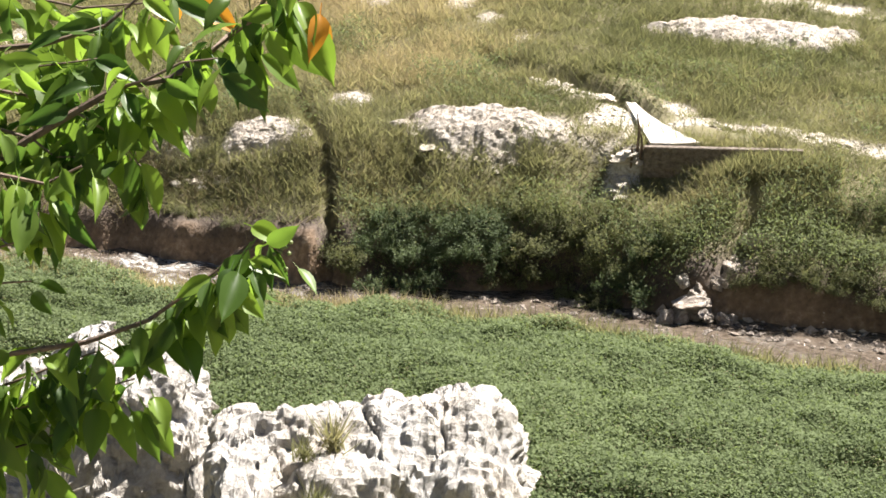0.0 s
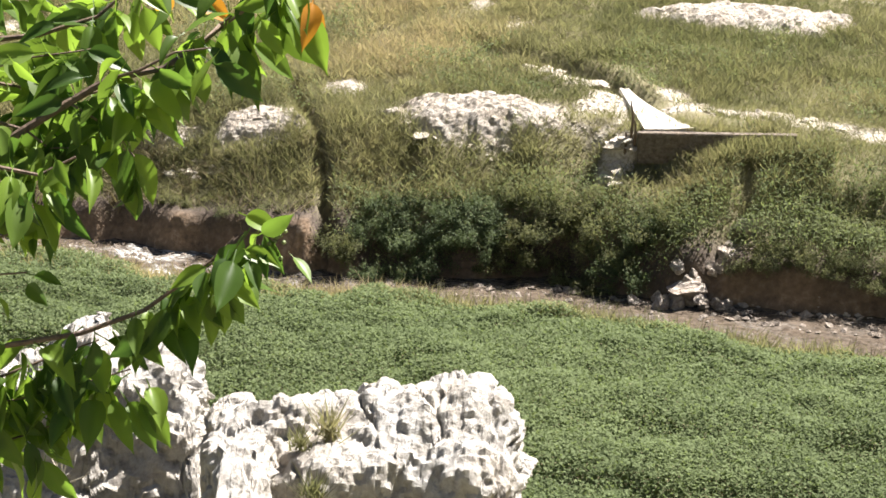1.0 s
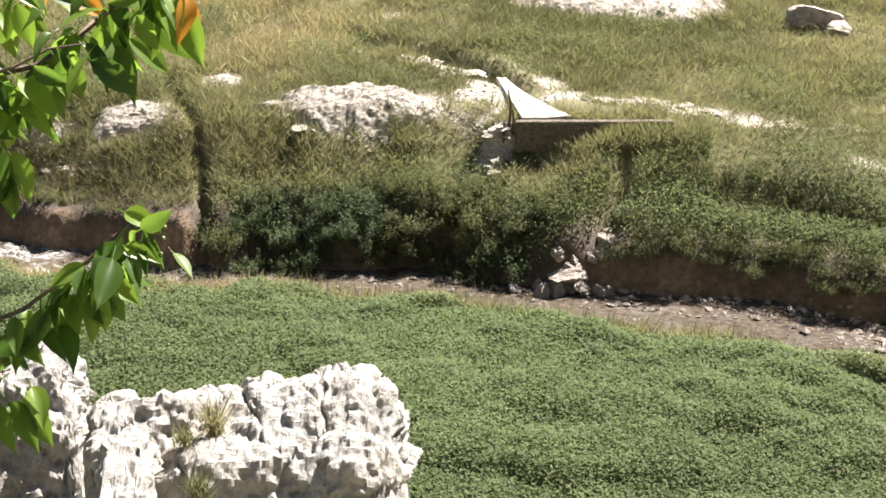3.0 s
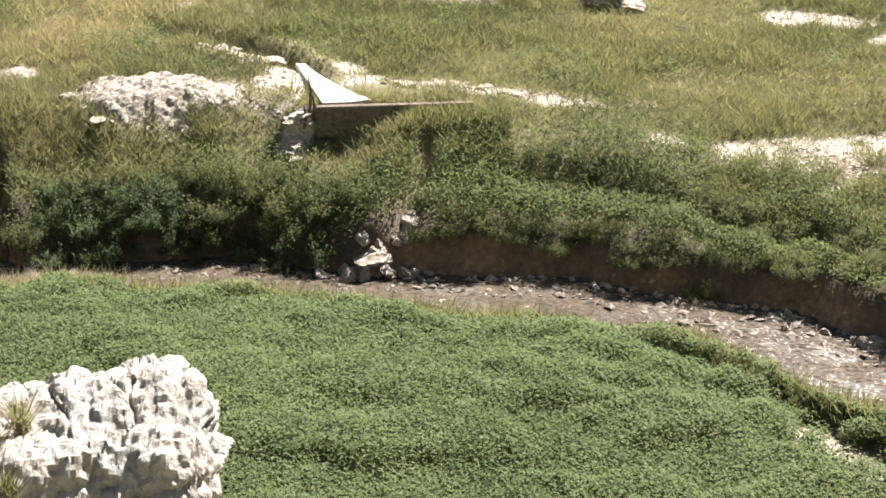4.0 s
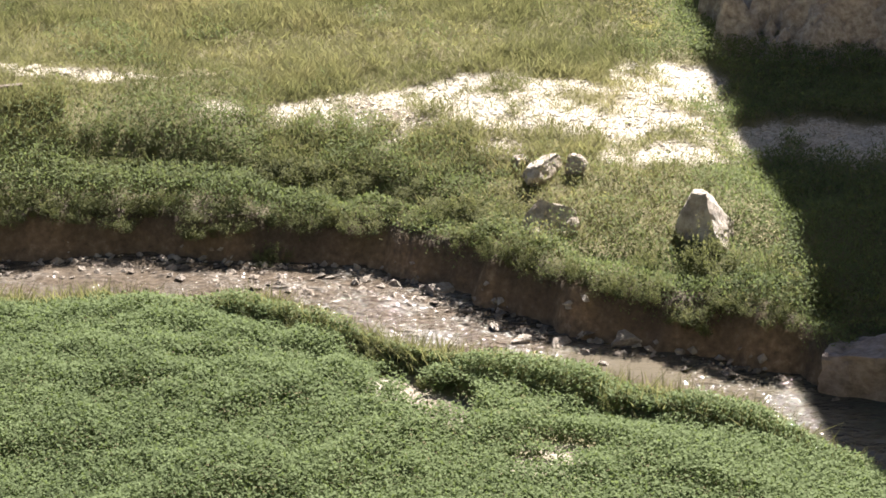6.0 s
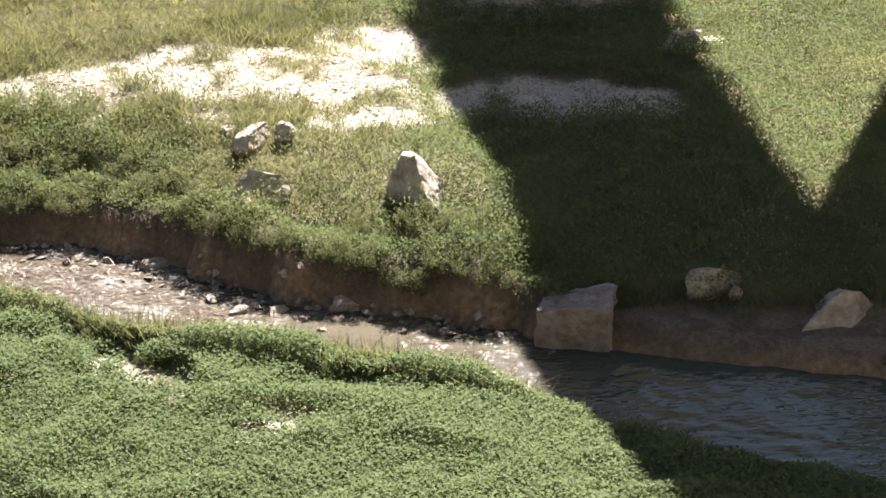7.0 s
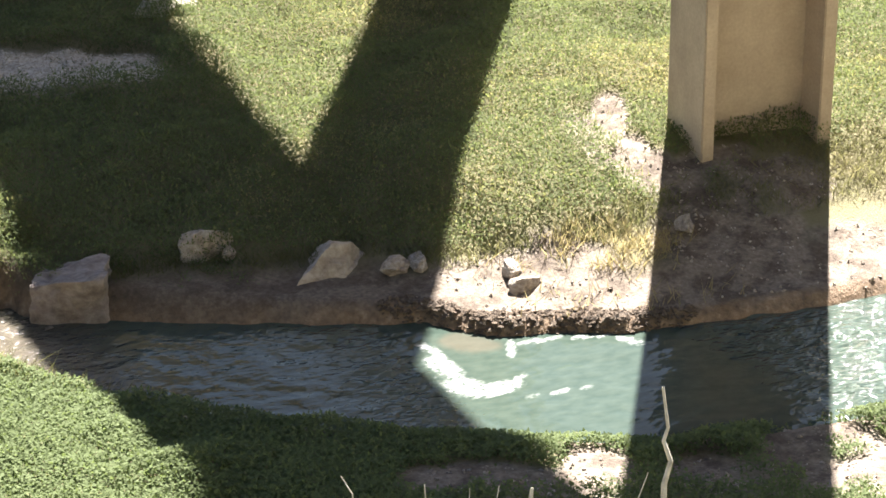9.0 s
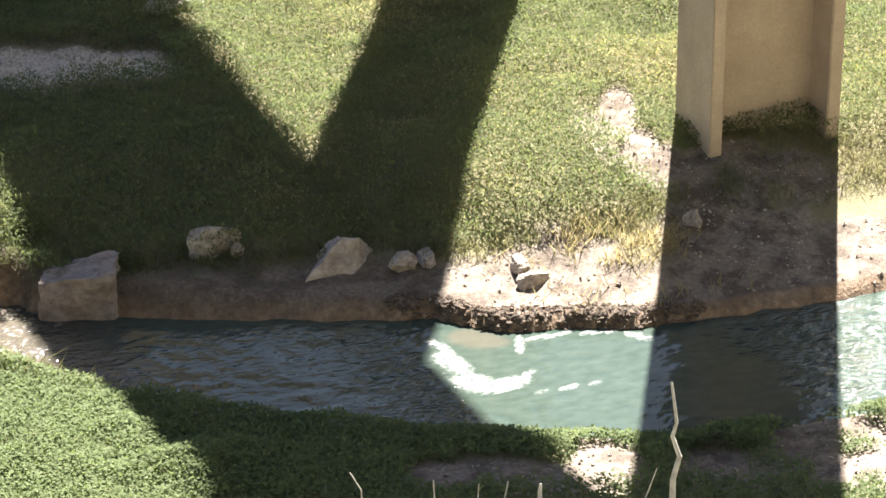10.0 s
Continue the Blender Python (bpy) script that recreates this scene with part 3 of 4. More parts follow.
# ---- bridge ----
def box(bm, x0, x1, y0, y1, z0, z1, bevel=0.0):
    vs = [bm.verts.new(p) for p in ((x0, y0, z0), (x1, y0, z0), (x1, y1, z0), (x0, y1, z0), (x0, y0, z1), (x1, y0, z1), (x1, y1, z1), (x0, y1, z1))]
    fs = [bm.faces.new([vs[k] for k in f]) for f in ((3, 2, 1, 0), (4, 5, 6, 7), (0, 1, 5, 4), (1, 2, 6, 5), (2, 3, 7, 6), (3, 0, 4, 7))]
    if bevel:
        bmesh.ops.bevel(bm, geom=list({e for f in fs for e in f.edges}), offset=bevel, segments=2, affect="EDGES")


DECK_Z = 31.7


def bridge_pier(x, y, turn, foot):
    """A tall pier of H section: two flanges and a set-back web."""
    pier = tagged(new("bridge_pier"), "tall tan concrete bridge pier with projecting side ribs", "bridge pier", "bridge piers")
    for name, a in (("flange", (-1.78, -1.44)), ("flange", (1.42, 1.78))):
        bm = bmesh.new()
        box(bm, *a, -1.0, 1.1, foot - 2.0, DECK_Z, 0.03)
        part(name, bm, CONCRETE, pier)
    bm = bmesh.new()
    box(bm, -1.44, 1.42, 0.0, 0.7, foot - 2.0, DECK_Z)
    part("web", bm, CONCRETE, pier)
    pier.matrix_world = pose(x, y, 0, 0, 0, turn)
    return pier


bridge_pier(31.63, 43.9, -9.0, 1.2)
bridge_pier(31.75, 59.2, -9.0, 2.0)
deck = tagged(new("bridge_deck"), "straight concrete bridge deck carried high over the valley by its piers", "bridge deck")
bm = bmesh.new()
box(bm, 28.0, 35.2, -60, 200, DECK_Z, DECK_Z + 1.0)
for v in bm.verts:
    v.co.x += 0.025 * (v.co.y - 70) if v.co.x > 31 else 0
part("slab", bm, CONCRETE, deck)
deck.matrix_world = pose(31.3, 72, 0, 0, 0, -2.0) @ pose(-31.3, -72, 0)


# ---- rocks ----
def rock_mesh(name, seed, mat, flat=0.75, cuts=9, rough=0.10, sub=3):
    """A stone about 1 m across: a ball with planes cut off it and a rough skin."""
    g = random.Random(seed)
    bm = bmesh.new()
    bmesh.ops.create_icosphere(bm, subdivisions=sub, radius=0.62)
    planes = [(Vector((g.gauss(0, 1), g.gauss(0, 1), g.gauss(0, 1))).normalized(), g.uniform(0.26, 0.46)) for _ in range(cuts)]
    for v in bm.verts:
        for d, h in planes:
            over = v.co.dot(d) - h
            if over > 0:
                v.co -= d * over
        p = v.co * 2.3 + Vector((seed * 3.1, 0, 0))
        v.co += v.co.normalized() * rough * (noise.fractal(p, 0.9, 2.1, 5) * 0.6)
        v.co.z *= flat
    me = bpy.data.meshes.new(name)
    bm.to_mesh(me)
    bm.free()
    me.materials.append(mat)
    return me


BOULDERS = [rock_mesh("boulder", k, BOULDER_ROCK, 0.9, 8, 0.15, 4) for k in range(4)] + [rock_mesh("boulder", 44, BOULDER_ROCK, 0.95, 5, 0.12, 4), rock_mesh("boulder", 52, BOULDER_ROCK, 1.0, 14, 0.14, 4)]
SCREE = [rock_mesh("limestone_rock", 10 + k, SCREE_ROCK, 0.55, 7, 0.22, 3) for k in range(5)]


def ground_z(x, y):
    """The ground's height at one place; past the raster it is worked out anew."""
    f = land if -41 < x < 49 and 23 < y < 91 else full_land
    return float(f(np.array([x]), np.array([y]))[0])


def boulder(x, y, sx, sy, sz, turn, label, me, sink=0.25, name="boulder", group=""):
    ob = new(name, me)
    ob.matrix_world = pose(x, y, ground_z(x, y) + sz * (0.5 - sink) * 0.8, 0, 0, turn) @ Matrix.Diagonal((sx, sy, sz, 1))
    return tagged(ob, label, "boulder", group)


# stream-side boulders
block = rock_mesh("block", 31, RED_ROCK, 1.0, 4, 0.05, 4)
bm = bmesh.new()
bmesh.ops.create_cube(bm, size=1.0)
bmesh.ops.subdivide_edges(bm, edges=bm.edges[:], cuts=11, use_grid_fill=True)
for v in bm.verts:
    r = max(abs(v.co.x), abs(v.co.y), abs(v.co.z)) / max(v.co.length, 1e-6)
    v.co *= 0.86 + 0.14 * r ** 0.5
    v.co += v.co * 0.24 * noise.fractal(v.co * 1.6 + Vector((4, 2, 9)), 0.9, 2.0, 5)
    v.co.x *= 1.0 - 0.06 * v.co.z
bm.to_mesh(block)
bm.free()
ob = new("boulder", block)
ob.matrix_world = pose(14.25, 45.75, 0.34, 3, -4, -30) @ Matrix.Diagonal((1.75, 1.3, 1.45, 1))
tagged(ob, "large squarish reddish grey boulder standing in the edge of the pool", "boulder")
PALE = "pale limestone boulder lying among the weeds of the far bank"
boulder(8.2, 53.1, 1.4, 1.1, 1.1, -10, "squarish reddish boulder with a pale flat top among the weeds", BOULDERS[4], 0.25)
boulder(8.35, 55.4, 1.2, 0.9, 0.9, 50, PALE, BOULDERS[3], 0.3)
boulder(9.2, 55.2, 0.7, 0.5, 0.7, 120, PALE, BOULDERS[2], 0.2)
boulder(7.85, 56.2, 0.4, 0.4, 0.4, 200, PALE, BOULDERS[3], 0.2)
boulder(11.8, 51.4, 1.75, 1.4, 1.5, 160, "tall pale limestone boulder with a sunlit top on the far bank", BOULDERS[5], 0.2)
boulder(17.6, 45.9, 1.25, 1.0, 1.2, 15, "rounded grey boulder shaded by the bridge on the sloping bank", BOULDERS[1], 0.48)
boulder(17.95, 45.35, 0.4, 0.3, 0.35, 40, "small reddish stone beside a boulder", BOULDERS[2], 0.2)
boulder(19.9, 43.95, 1.9, 1.5, 1.5, -20, "broad grey boulder half buried in the shaded bank", BOULDERS[0], 0.62)
boulder(21.2, 43.2, 0.8, 0.6, 0.5, 30, "grey stone in the shaded bank", BOULDERS[2], 0.4)
boulder(21.75, 43.0, 0.6, 0.5, 0.5, 80, "grey stone in the shaded bank", BOULDERS[3], 0.4)
boulder(23.5, 41.1, 0.75, 0.6, 0.5, 10, "rounded pale stone on the sandy bank", BOULDERS[1], 0.42)
boulder(23.45, 41.7, 0.7, 0.5, 0.5, 70, "rounded pale stone on the sandy bank", BOULDERS[2], 0.42)
boulder(28.0, 41.2, 0.55, 0.45, 0.5, 20, "small pale stone in the shade of the pier", BOULDERS[0], 0.15)
boulder(-6.3, 58.9, 0.8, 0.6, 0.6, 10, "pale grey stone at the head of a gully", BOULDERS[3], 0.1)
boulder(21.8, 59.9, 1.5, 1.1, 1.2, 10, "pale broken rock at the foot of the second pier", SCREE[1], 0.2)
boulder(22.7, 59.7, 1.2, 0.8, 0.5, 60, "pale broken rock at the foot of the second pier", SCREE[2], 0.2)
boulder(-1.9, 72.0, 1.6, 1.2, 1.0, 0, "grey boulder on the grassy hillside", BOULDERS[1], 0.2)
boulder(-1.2, 71.4, 0.9, 0.8, 0.6, 60, "grey boulder on the grassy hillside", BOULDERS[2], 0.2)


# limestone breaking through the slope
def outcrop(cx, cy, rx, ry, turn, high, seed, mat, label, name="limestone_outcrop", nu=64, nv=44):
    """A low rock face in the slope: steep and broken towards the stream, running into the hill behind."""
    c, t = math.cos(radians(turn)), math.sin(radians(turn))
    base = ground_z(cx, cy)
    vs = []
    for i in range(nu):
        for j in range(nv):
            u, v = -1.12 + 2.24 * i / (nu - 1), -1.15 + 2.3 * j / (nv - 1)
            x, y = cx + u * rx * c - v * ry * t, cy + u * rx * t + v * ry * c
            q = Vector((x, y, seed * 7.0))
            rim = math.hypot(u, v) + 0.35 * noise.noise(q * 0.9) + 0.15 * noise.noise(q * 2.7)
            dome = max(0.0, 1 - rim ** 2) ** 0.5 if rim < 1 else -0.5 * (rim - 1)
            face = min(1.0, max(0.0, (v + 1.0) / 0.55))
            cracks = noise.turbulence(Vector((x * 2.2, y * 3.4, seed)), 5, True, noise_basis="PERLIN_ORIGINAL", amplitude_scale=0.6, frequency_scale=2.1)
            step = noise.cell(Vector((x * 1.6, y * 2.6, seed)) + noise.noise_vector(q * 1.5) * 0.5)
            vs.append((x, y, ground_z(x, y) - 0.12 + high * dome * (0.45 + 0.55 * face) + (0.06 * step - 0.26 * (cracks - 0.45)) * min(1.0, max(dome, 0.0) * 2) * min(high, 0.8)))
    idx = np.arange(nu * nv).reshape(nu, nv)
    fs = np.stack([idx[:-1, :-1], idx[1:, :-1], idx[1:, 1:], idx[:-1, 1:]], -1).reshape(-1, 4)
    return tagged(new(name, mesh_from(name, vs, fs, mat)), label, "rock outcrop", "limestone outcrops")


OUTCROP_ROCK = limestone_material("weathered_limestone", (0.13, 0.115, 0.10), (0.30, 0.27, 0.235), (0.43, 0.395, 0.35), 3.5)
WHITE_OUT = "rough pale limestone outcrop breaking through the grassy slope"
for k, (cx, cy, rx, ry, turn, high) in enumerate(((-14.6, 61.7, 2.6, 1.3, 8, 0.75), (-21.4, 61.1, 1.5, 0.8, 0, 0.5), (-23.9, 61.0, 1.3, 0.6, 0, 0.4), (-19.4, 63.6, 0.8, 1.0, 14, 0.4),
                                                  (-8.2, 71.7, 3.4, 1.5, 12, 0.8), (-21.2, 72.6, 0.9, 0.5, 0, 0.3), (-16.6, 71.1, 0.7, 0.5, 20, 0.3), (-31.5, 68.3, 1.0, 0.8, 0, 0.4))):
    outcrop(cx, cy, rx, ry, turn, high * 0.75, k + 1, OUTCROP_ROCK, WHITE_OUT)
outcrop(19.6, 66.0, 4.6, 2.8, -8, 3.0, 20, BOULDER_ROCK, "dark rock face in the shade of the bridge", "rock_face", 80, 60)
g = random.Random(5)
for cx, cy, rx, ry, turn, count, big in ((-14.6, 61.5, 2.6, 1.4, 10, 14, 0.35), (-10.4, 60.4, 0.5, 0.6, 0, 12, 0.42), (-12.7, 65.1, 1.9, 0.25, -20, 12, 0.4),
                                         (-6.2, 63.5, 3.0, 0.3, 8, 16, 0.3), (7.4, 57.3, 0.7, 0.4, 0, 5, 0.3), (-23.5, 60.0, 2.0, 0.6, 0, 16, 0.3)):
    for k in range(count):
        a, r = g.uniform(0, 2 * math.pi), math.sqrt(g.random())
        u, v = rx * r * math.cos(a), ry * r * math.sin(a)
        c, t = math.cos(radians(turn)), math.sin(radians(turn))
        w = big * g.uniform(0.5, 1.3)
        boulder(cx + u * c - v * t, cy + u * t + v * c, w * 1.3, w * 1.1, w * g.uniform(0.7, 1.0), g.uniform(0, 360),
                "loose white limestone rock on the grassy slope", g.choice(SCREE), 0.38, "limestone_rock", "loose limestone rocks")

# stones at the mouth of the gully
slab = boulder(-7.75, 56.75, 1.05, 0.7, 0.35, 5, "flat pale slab on top of a heap of stones by the stream", BOULDERS[0], 0, "stone_slab")
slab.location.z = 0.50
for k in range(44):
    along = g.random()
    px, py = (-7.7 + g.gauss(0, 0.5), 56.75 + g.gauss(0, 0.22)) if k < 28 else (-7.2 + 0.5 * along + g.gauss(0, 0.12), 57.2 + 1.4 * along)
    w = g.uniform(0.2, 0.42)
    ob = boulder(px, py, w * 1.3, w, w, g.uniform(0, 360), "pale angular stone in a heap at the gully's mouth", g.choice(BOULDERS), 0.1, "stone", "stones by the stream")
    if k < 28:
        ob.location.z = max(ob.location.z, 0.10 + 0.28 * max(0, 1 - abs(px + 7.7) / 0.7) * (k % 2))


for sx, sy, w in ((7.75, 49.3, 0.42), (6.9, 49.5, 0.36), (8.25, 48.6, 0.26), (6.4, 50.5, 0.25), (5.9, 51.6, 0.22), (8.6, 47.9, 0.18), (4.2, 53.6, 0.32), (4.9, 53.3, 0.25), (3.2, 53.9, 0.22), (9.4, 49.2, 0.7), (5.3, 53.0, 0.5)):
    ob = boulder(sx, sy, w * 1.4, w, w * 0.8, g.uniform(0, 360), "wet stone with a pale dry top standing in the shallow stream", g.choice(BOULDERS), 0.1, "stream_stone", "stones in the stream")
    ob.location.z = 0.05


def pebbles(name, x, y, size, mat, seed, label, sink=0.3, squat=1.0, lowest=-9.0):
    """Small angular stones, six corners each, strewn over the ground."""
    g = np.random.default_rng(seed)
    n = len(x)
    base = np.array([(1, 0, 0), (0, 1, 0), (-1, 0, 0), (0, -1, 0), (0, 0, 0.8), (0, 0, -0.8)])
    tri = np.array([(0, 1, 4), (1, 2, 4), (2, 3, 4), (3, 0, 4), (1, 0, 5), (2, 1, 5), (3, 2, 5), (0, 3, 5)])
    sz = size * np.minimum(g.lognormal(0, 0.5, n), 2.0)
    v = base[None] * g.uniform(0.5, 1.2, (n, 6, 1)) * sz[:, None, None] * np.array([1, 1, squat])
    a = g.uniform(0, 6.28, n)
    vx, vy = v[..., 0] * np.cos(a)[:, None] - v[..., 1] * np.sin(a)[:, None], v[..., 0] * np.sin(a)[:, None] + v[..., 1] * np.cos(a)[:, None]
    tx, ty = g.normal(0, 0.4 * squat, n)[:, None], g.normal(0, 0.4 * squat, n)[:, None]
    z = np.maximum(land(x, y), lowest) + sz * squat * (0.5 - sink)
    pts = np.stack([vx + x[:, None], vy + y[:, None], v[..., 2] + tx * vx + ty * vy + z[:, None]], -1).reshape(-1, 3)
    f = (tri[None] + 6 * np.arange(n)[:, None, None]).reshape(-1, 3)
    return tagged(new(name, mesh_from(name, pts, f, mat)), label, "stones", kind="stuff")


x, y, gg = scatter(-34, 36, 28, 75, 120, 201)
b = bare(x, y)
ok = (b > 0.35) & (gg.uniform(0, 1, len(x)) < b * np.where((y > far_edge(x) + 2.5) & (x < 22), 1.0, 0.0))
pebbles("scree", x[ok], y[ok], 0.055, SCREE_ROCK, 202, "white broken limestone strewn over bare ground", 0.4, 0.5)
x, y, gg = scatter(2, 36, 28, 48, 14, 205)
ok = (bare(x, y) > 0.4) & (land(x, y) > 0.1)
pebbles("sand_stones", x[ok], y[ok], 0.035, BOULDER_ROCK, 206, "small tan stones on the sandy banks")
x, y, gg = scatter(-28, 14, 44, 60, 9, 203)
ok = (y < far_edge(x) - 0.15) & (y > far_edge(x) - np.interp(x, [-28, -2, 2, 9], [1.0, 1.4, 2.5, 1.0]))
pebbles("stream_stones", x[ok], y[ok], 0.11, WET_ROCK, 204, "brown and grey stones along the stream bed", 0.3, 0.6, 0.0)

x, y, gg = scatter(-8, 12.5, 44, 58, 16, 207)
ok = np.abs(y - far_edge(x) + 0.12) < 0.28 * (0.4 + fbm(x, y, 1.2, 67, 2))
pebbles("bank_stones", x[ok], y[ok], 0.095, BOULDER_ROCK, 208, "pale stones washed out along the foot of the mud bank", 0.2, 0.8, 0.0)


# ---- weir ----
weir = tagged(new("weir"), "low grey concrete weir wall with a white concrete apron behind it", "weir")
bm = bmesh.new()
box(bm, 0, 4.45, -0.12, 0.12, -0.9, 0.0, 0.02)
# the shadow on the wall's front is put into this dark concrete colour
SHADED_CONCRETE = limestone_material("shaded_concrete", (0.07, 0.055, 0.045), (0.13, 0.105, 0.085), (0.20, 0.17, 0.14), 2.5)
wall = part("weir_wall", bm, SHADED_CONCRETE, weir, "low concrete wall coloured dark for its shaded face")
wall.matrix_world = pose(-9.81, 60.6, 3.62, 0, 0, 10.4)
APRON = limestone_material("pale_concrete", (0.42, 0.40, 0.36), (0.55, 0.53, 0.49), (0.64, 0.62, 0.58), 3.0)
a0, a1, b0, b1 = Vector((-11.05, 64.6, 0)), Vector((-10.75, 64.6, 0)), Vector((-9.65, 60.78, 0)), Vector((-8.3, 61.2, 0))
rows_n, cols_n = 13, 5
vs = []
for i in range(rows_n):
    for j in range(cols_n):
        u, v = i / (rows_n - 1), j / (cols_n - 1)
        p = (a0.lerp(b0, u)).lerp(a1.lerp(b1, u), v)
        p.x -= 0.9 * v * u * (1 - u)
        vs.append((p.x, p.y, 3.66 - 0.07 * u + 0.05 * abs(v - 0.5)))
fs = [(i * cols_n + j, i * cols_n + j + 1, (i + 1) * cols_n + j + 1, (i + 1) * cols_n + j) for i in range(rows_n - 1) for j in range(cols_n - 1)]
me = mesh_from("apron", vs, fs, APRON)
apron = tagged(new("apron", me), "white concrete apron")
apron.parent = weir
solid = apron.modifiers.new("thickness", "SOLIDIFY")
solid.thickness, solid.offset = 0.12, 0


def tube(bm, points, radii, sides=6):
    """A tapered round stem through points, added to bm."""
    rings = []
    for k, p in enumerate(points):
        d = (points[min(k + 1, len(points) - 1)] - points[max(k - 1, 0)]).normalized()
        e = d.orthogonal().normalized()
        f = d.cross(e)
        rings.append([bm.verts.new(p + (e * math.cos(2 * math.pi * j / sides) + f * math.sin(2 * math.pi * j / sides)) * radii[k]) for j in range(sides)])
    for r0, r1 in zip(rings, rings[1:]):
        for j in range(sides):
            bm.faces.new((r0[j], r0[(j + 1) % sides], r1[(j + 1) % sides], r1[j]))
    bm.faces.new(rings[0][::-1])
    bm.faces.new(rings[-1])


for dx, dy, h in ((-10.05, 60.9, 1.0), (-9.95, 60.8, 0.75), (-10.2, 60.7, 0.6)):
    bm = bmesh.new()
    z = ground_z(dx, dy)
    tube(bm, [Vector((dx, dy, z - 0.2)), Vector((dx + 0.05, dy, z + h * 0.5)), Vector((dx + g.uniform(-0.1, 0.1), dy, z + h))], [0.05, 0.04, 0.02])
    ob = part("dead_stake", bm, BARK, None)
    tagged(ob, "dark dead wooden stake beside the weir", "stake", "stakes beside the weir")


# ---- shrubs on the bank ----
def shrub_meshes(seed, leaf, count=3600):
    """Crown of many small leaves in uneven clumps with sprigs standing out of it, and a fan of stems, about 2 m across and 1 m high."""
    r = np.random.default_rng(seed)
    m = 15
    clumps = np.stack([r.uniform(-0.8, 0.8, m), r.uniform(-0.7, 0.7, m), r.uniform(0.1, 0.62, m)], 1)
    clumps[:, 2] *= 1.15 - 0.5 * np.hypot(clumps[:, 0], clumps[:, 1])
    rad = r.uniform(0.16, 0.42, m)
    k = r.integers(0, m, count)
    d = r.normal(0, 1, (count, 3))
    d /= np.linalg.norm(d, axis=1)[:, None]
    p = clumps[k] + d * (rad[k] * r.uniform(0.25, 1.2, count) ** 0.7)[:, None] * np.array([1.0, 1.0, 0.8])
    roots = clumps[r.integers(0, m, 46)] + r.normal(0, 0.14, (46, 3))
    lean = np.stack([r.normal(0, 0.35, 46), r.normal(0, 0.35, 46), r.uniform(0.5, 1.0, 46)], 1)
    along = r.uniform(0.1, 0.5, (46, 16))
    sprigs = (roots[:, None] + lean[:, None] * along[..., None]).reshape(-1, 3) + r.normal(0, 0.02, (46 * 16, 3))
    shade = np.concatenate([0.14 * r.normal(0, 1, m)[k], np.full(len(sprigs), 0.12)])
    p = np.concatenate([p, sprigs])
    # tint drops towards the crown's base: deep shadow put into the leaf colour
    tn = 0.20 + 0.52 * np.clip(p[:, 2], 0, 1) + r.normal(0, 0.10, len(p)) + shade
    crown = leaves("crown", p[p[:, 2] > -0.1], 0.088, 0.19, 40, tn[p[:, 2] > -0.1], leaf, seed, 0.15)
    bm = bmesh.new()
    for c in clumps[:9]:
        tube(bm, [Vector((0, 0, -0.3)), Vector(c) * 0.5, Vector(c)], [0.025, 0.016, 0.006], 5)
    stems = bpy.data.meshes.new("stems")
    bm.to_mesh(stems)
    bm.free()
    stems.materials.append(BARK)
    return crown, stems


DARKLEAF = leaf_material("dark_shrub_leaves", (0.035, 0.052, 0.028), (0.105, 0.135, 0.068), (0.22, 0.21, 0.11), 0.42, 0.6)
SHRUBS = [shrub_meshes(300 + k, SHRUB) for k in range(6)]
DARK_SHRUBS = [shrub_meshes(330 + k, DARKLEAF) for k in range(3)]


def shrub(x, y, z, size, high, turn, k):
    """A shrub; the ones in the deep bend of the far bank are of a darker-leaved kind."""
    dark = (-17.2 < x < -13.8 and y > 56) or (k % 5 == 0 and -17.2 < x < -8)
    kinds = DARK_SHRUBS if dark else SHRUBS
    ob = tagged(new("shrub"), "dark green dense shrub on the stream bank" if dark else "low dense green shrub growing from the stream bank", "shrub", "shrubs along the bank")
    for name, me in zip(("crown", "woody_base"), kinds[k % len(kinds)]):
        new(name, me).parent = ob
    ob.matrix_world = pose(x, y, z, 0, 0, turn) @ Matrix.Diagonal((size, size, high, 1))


g = random.Random(77)
k = 0
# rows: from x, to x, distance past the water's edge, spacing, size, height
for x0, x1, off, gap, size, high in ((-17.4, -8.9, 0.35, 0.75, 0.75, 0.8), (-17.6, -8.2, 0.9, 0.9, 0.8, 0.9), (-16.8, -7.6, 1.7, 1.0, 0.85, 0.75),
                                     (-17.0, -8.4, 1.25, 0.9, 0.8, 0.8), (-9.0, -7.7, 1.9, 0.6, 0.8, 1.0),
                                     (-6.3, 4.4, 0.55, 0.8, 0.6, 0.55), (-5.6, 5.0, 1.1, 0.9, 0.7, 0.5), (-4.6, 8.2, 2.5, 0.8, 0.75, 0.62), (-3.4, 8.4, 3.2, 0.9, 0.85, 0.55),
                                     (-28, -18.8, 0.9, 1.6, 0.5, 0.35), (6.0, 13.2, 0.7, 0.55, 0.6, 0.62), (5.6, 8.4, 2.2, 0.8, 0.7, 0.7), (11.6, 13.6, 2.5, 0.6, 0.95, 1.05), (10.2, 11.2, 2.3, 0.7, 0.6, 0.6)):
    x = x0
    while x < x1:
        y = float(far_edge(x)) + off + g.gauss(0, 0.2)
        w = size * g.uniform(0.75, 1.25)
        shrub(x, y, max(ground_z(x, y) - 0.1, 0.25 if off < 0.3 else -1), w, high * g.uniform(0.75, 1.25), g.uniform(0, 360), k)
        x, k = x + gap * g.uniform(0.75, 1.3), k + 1


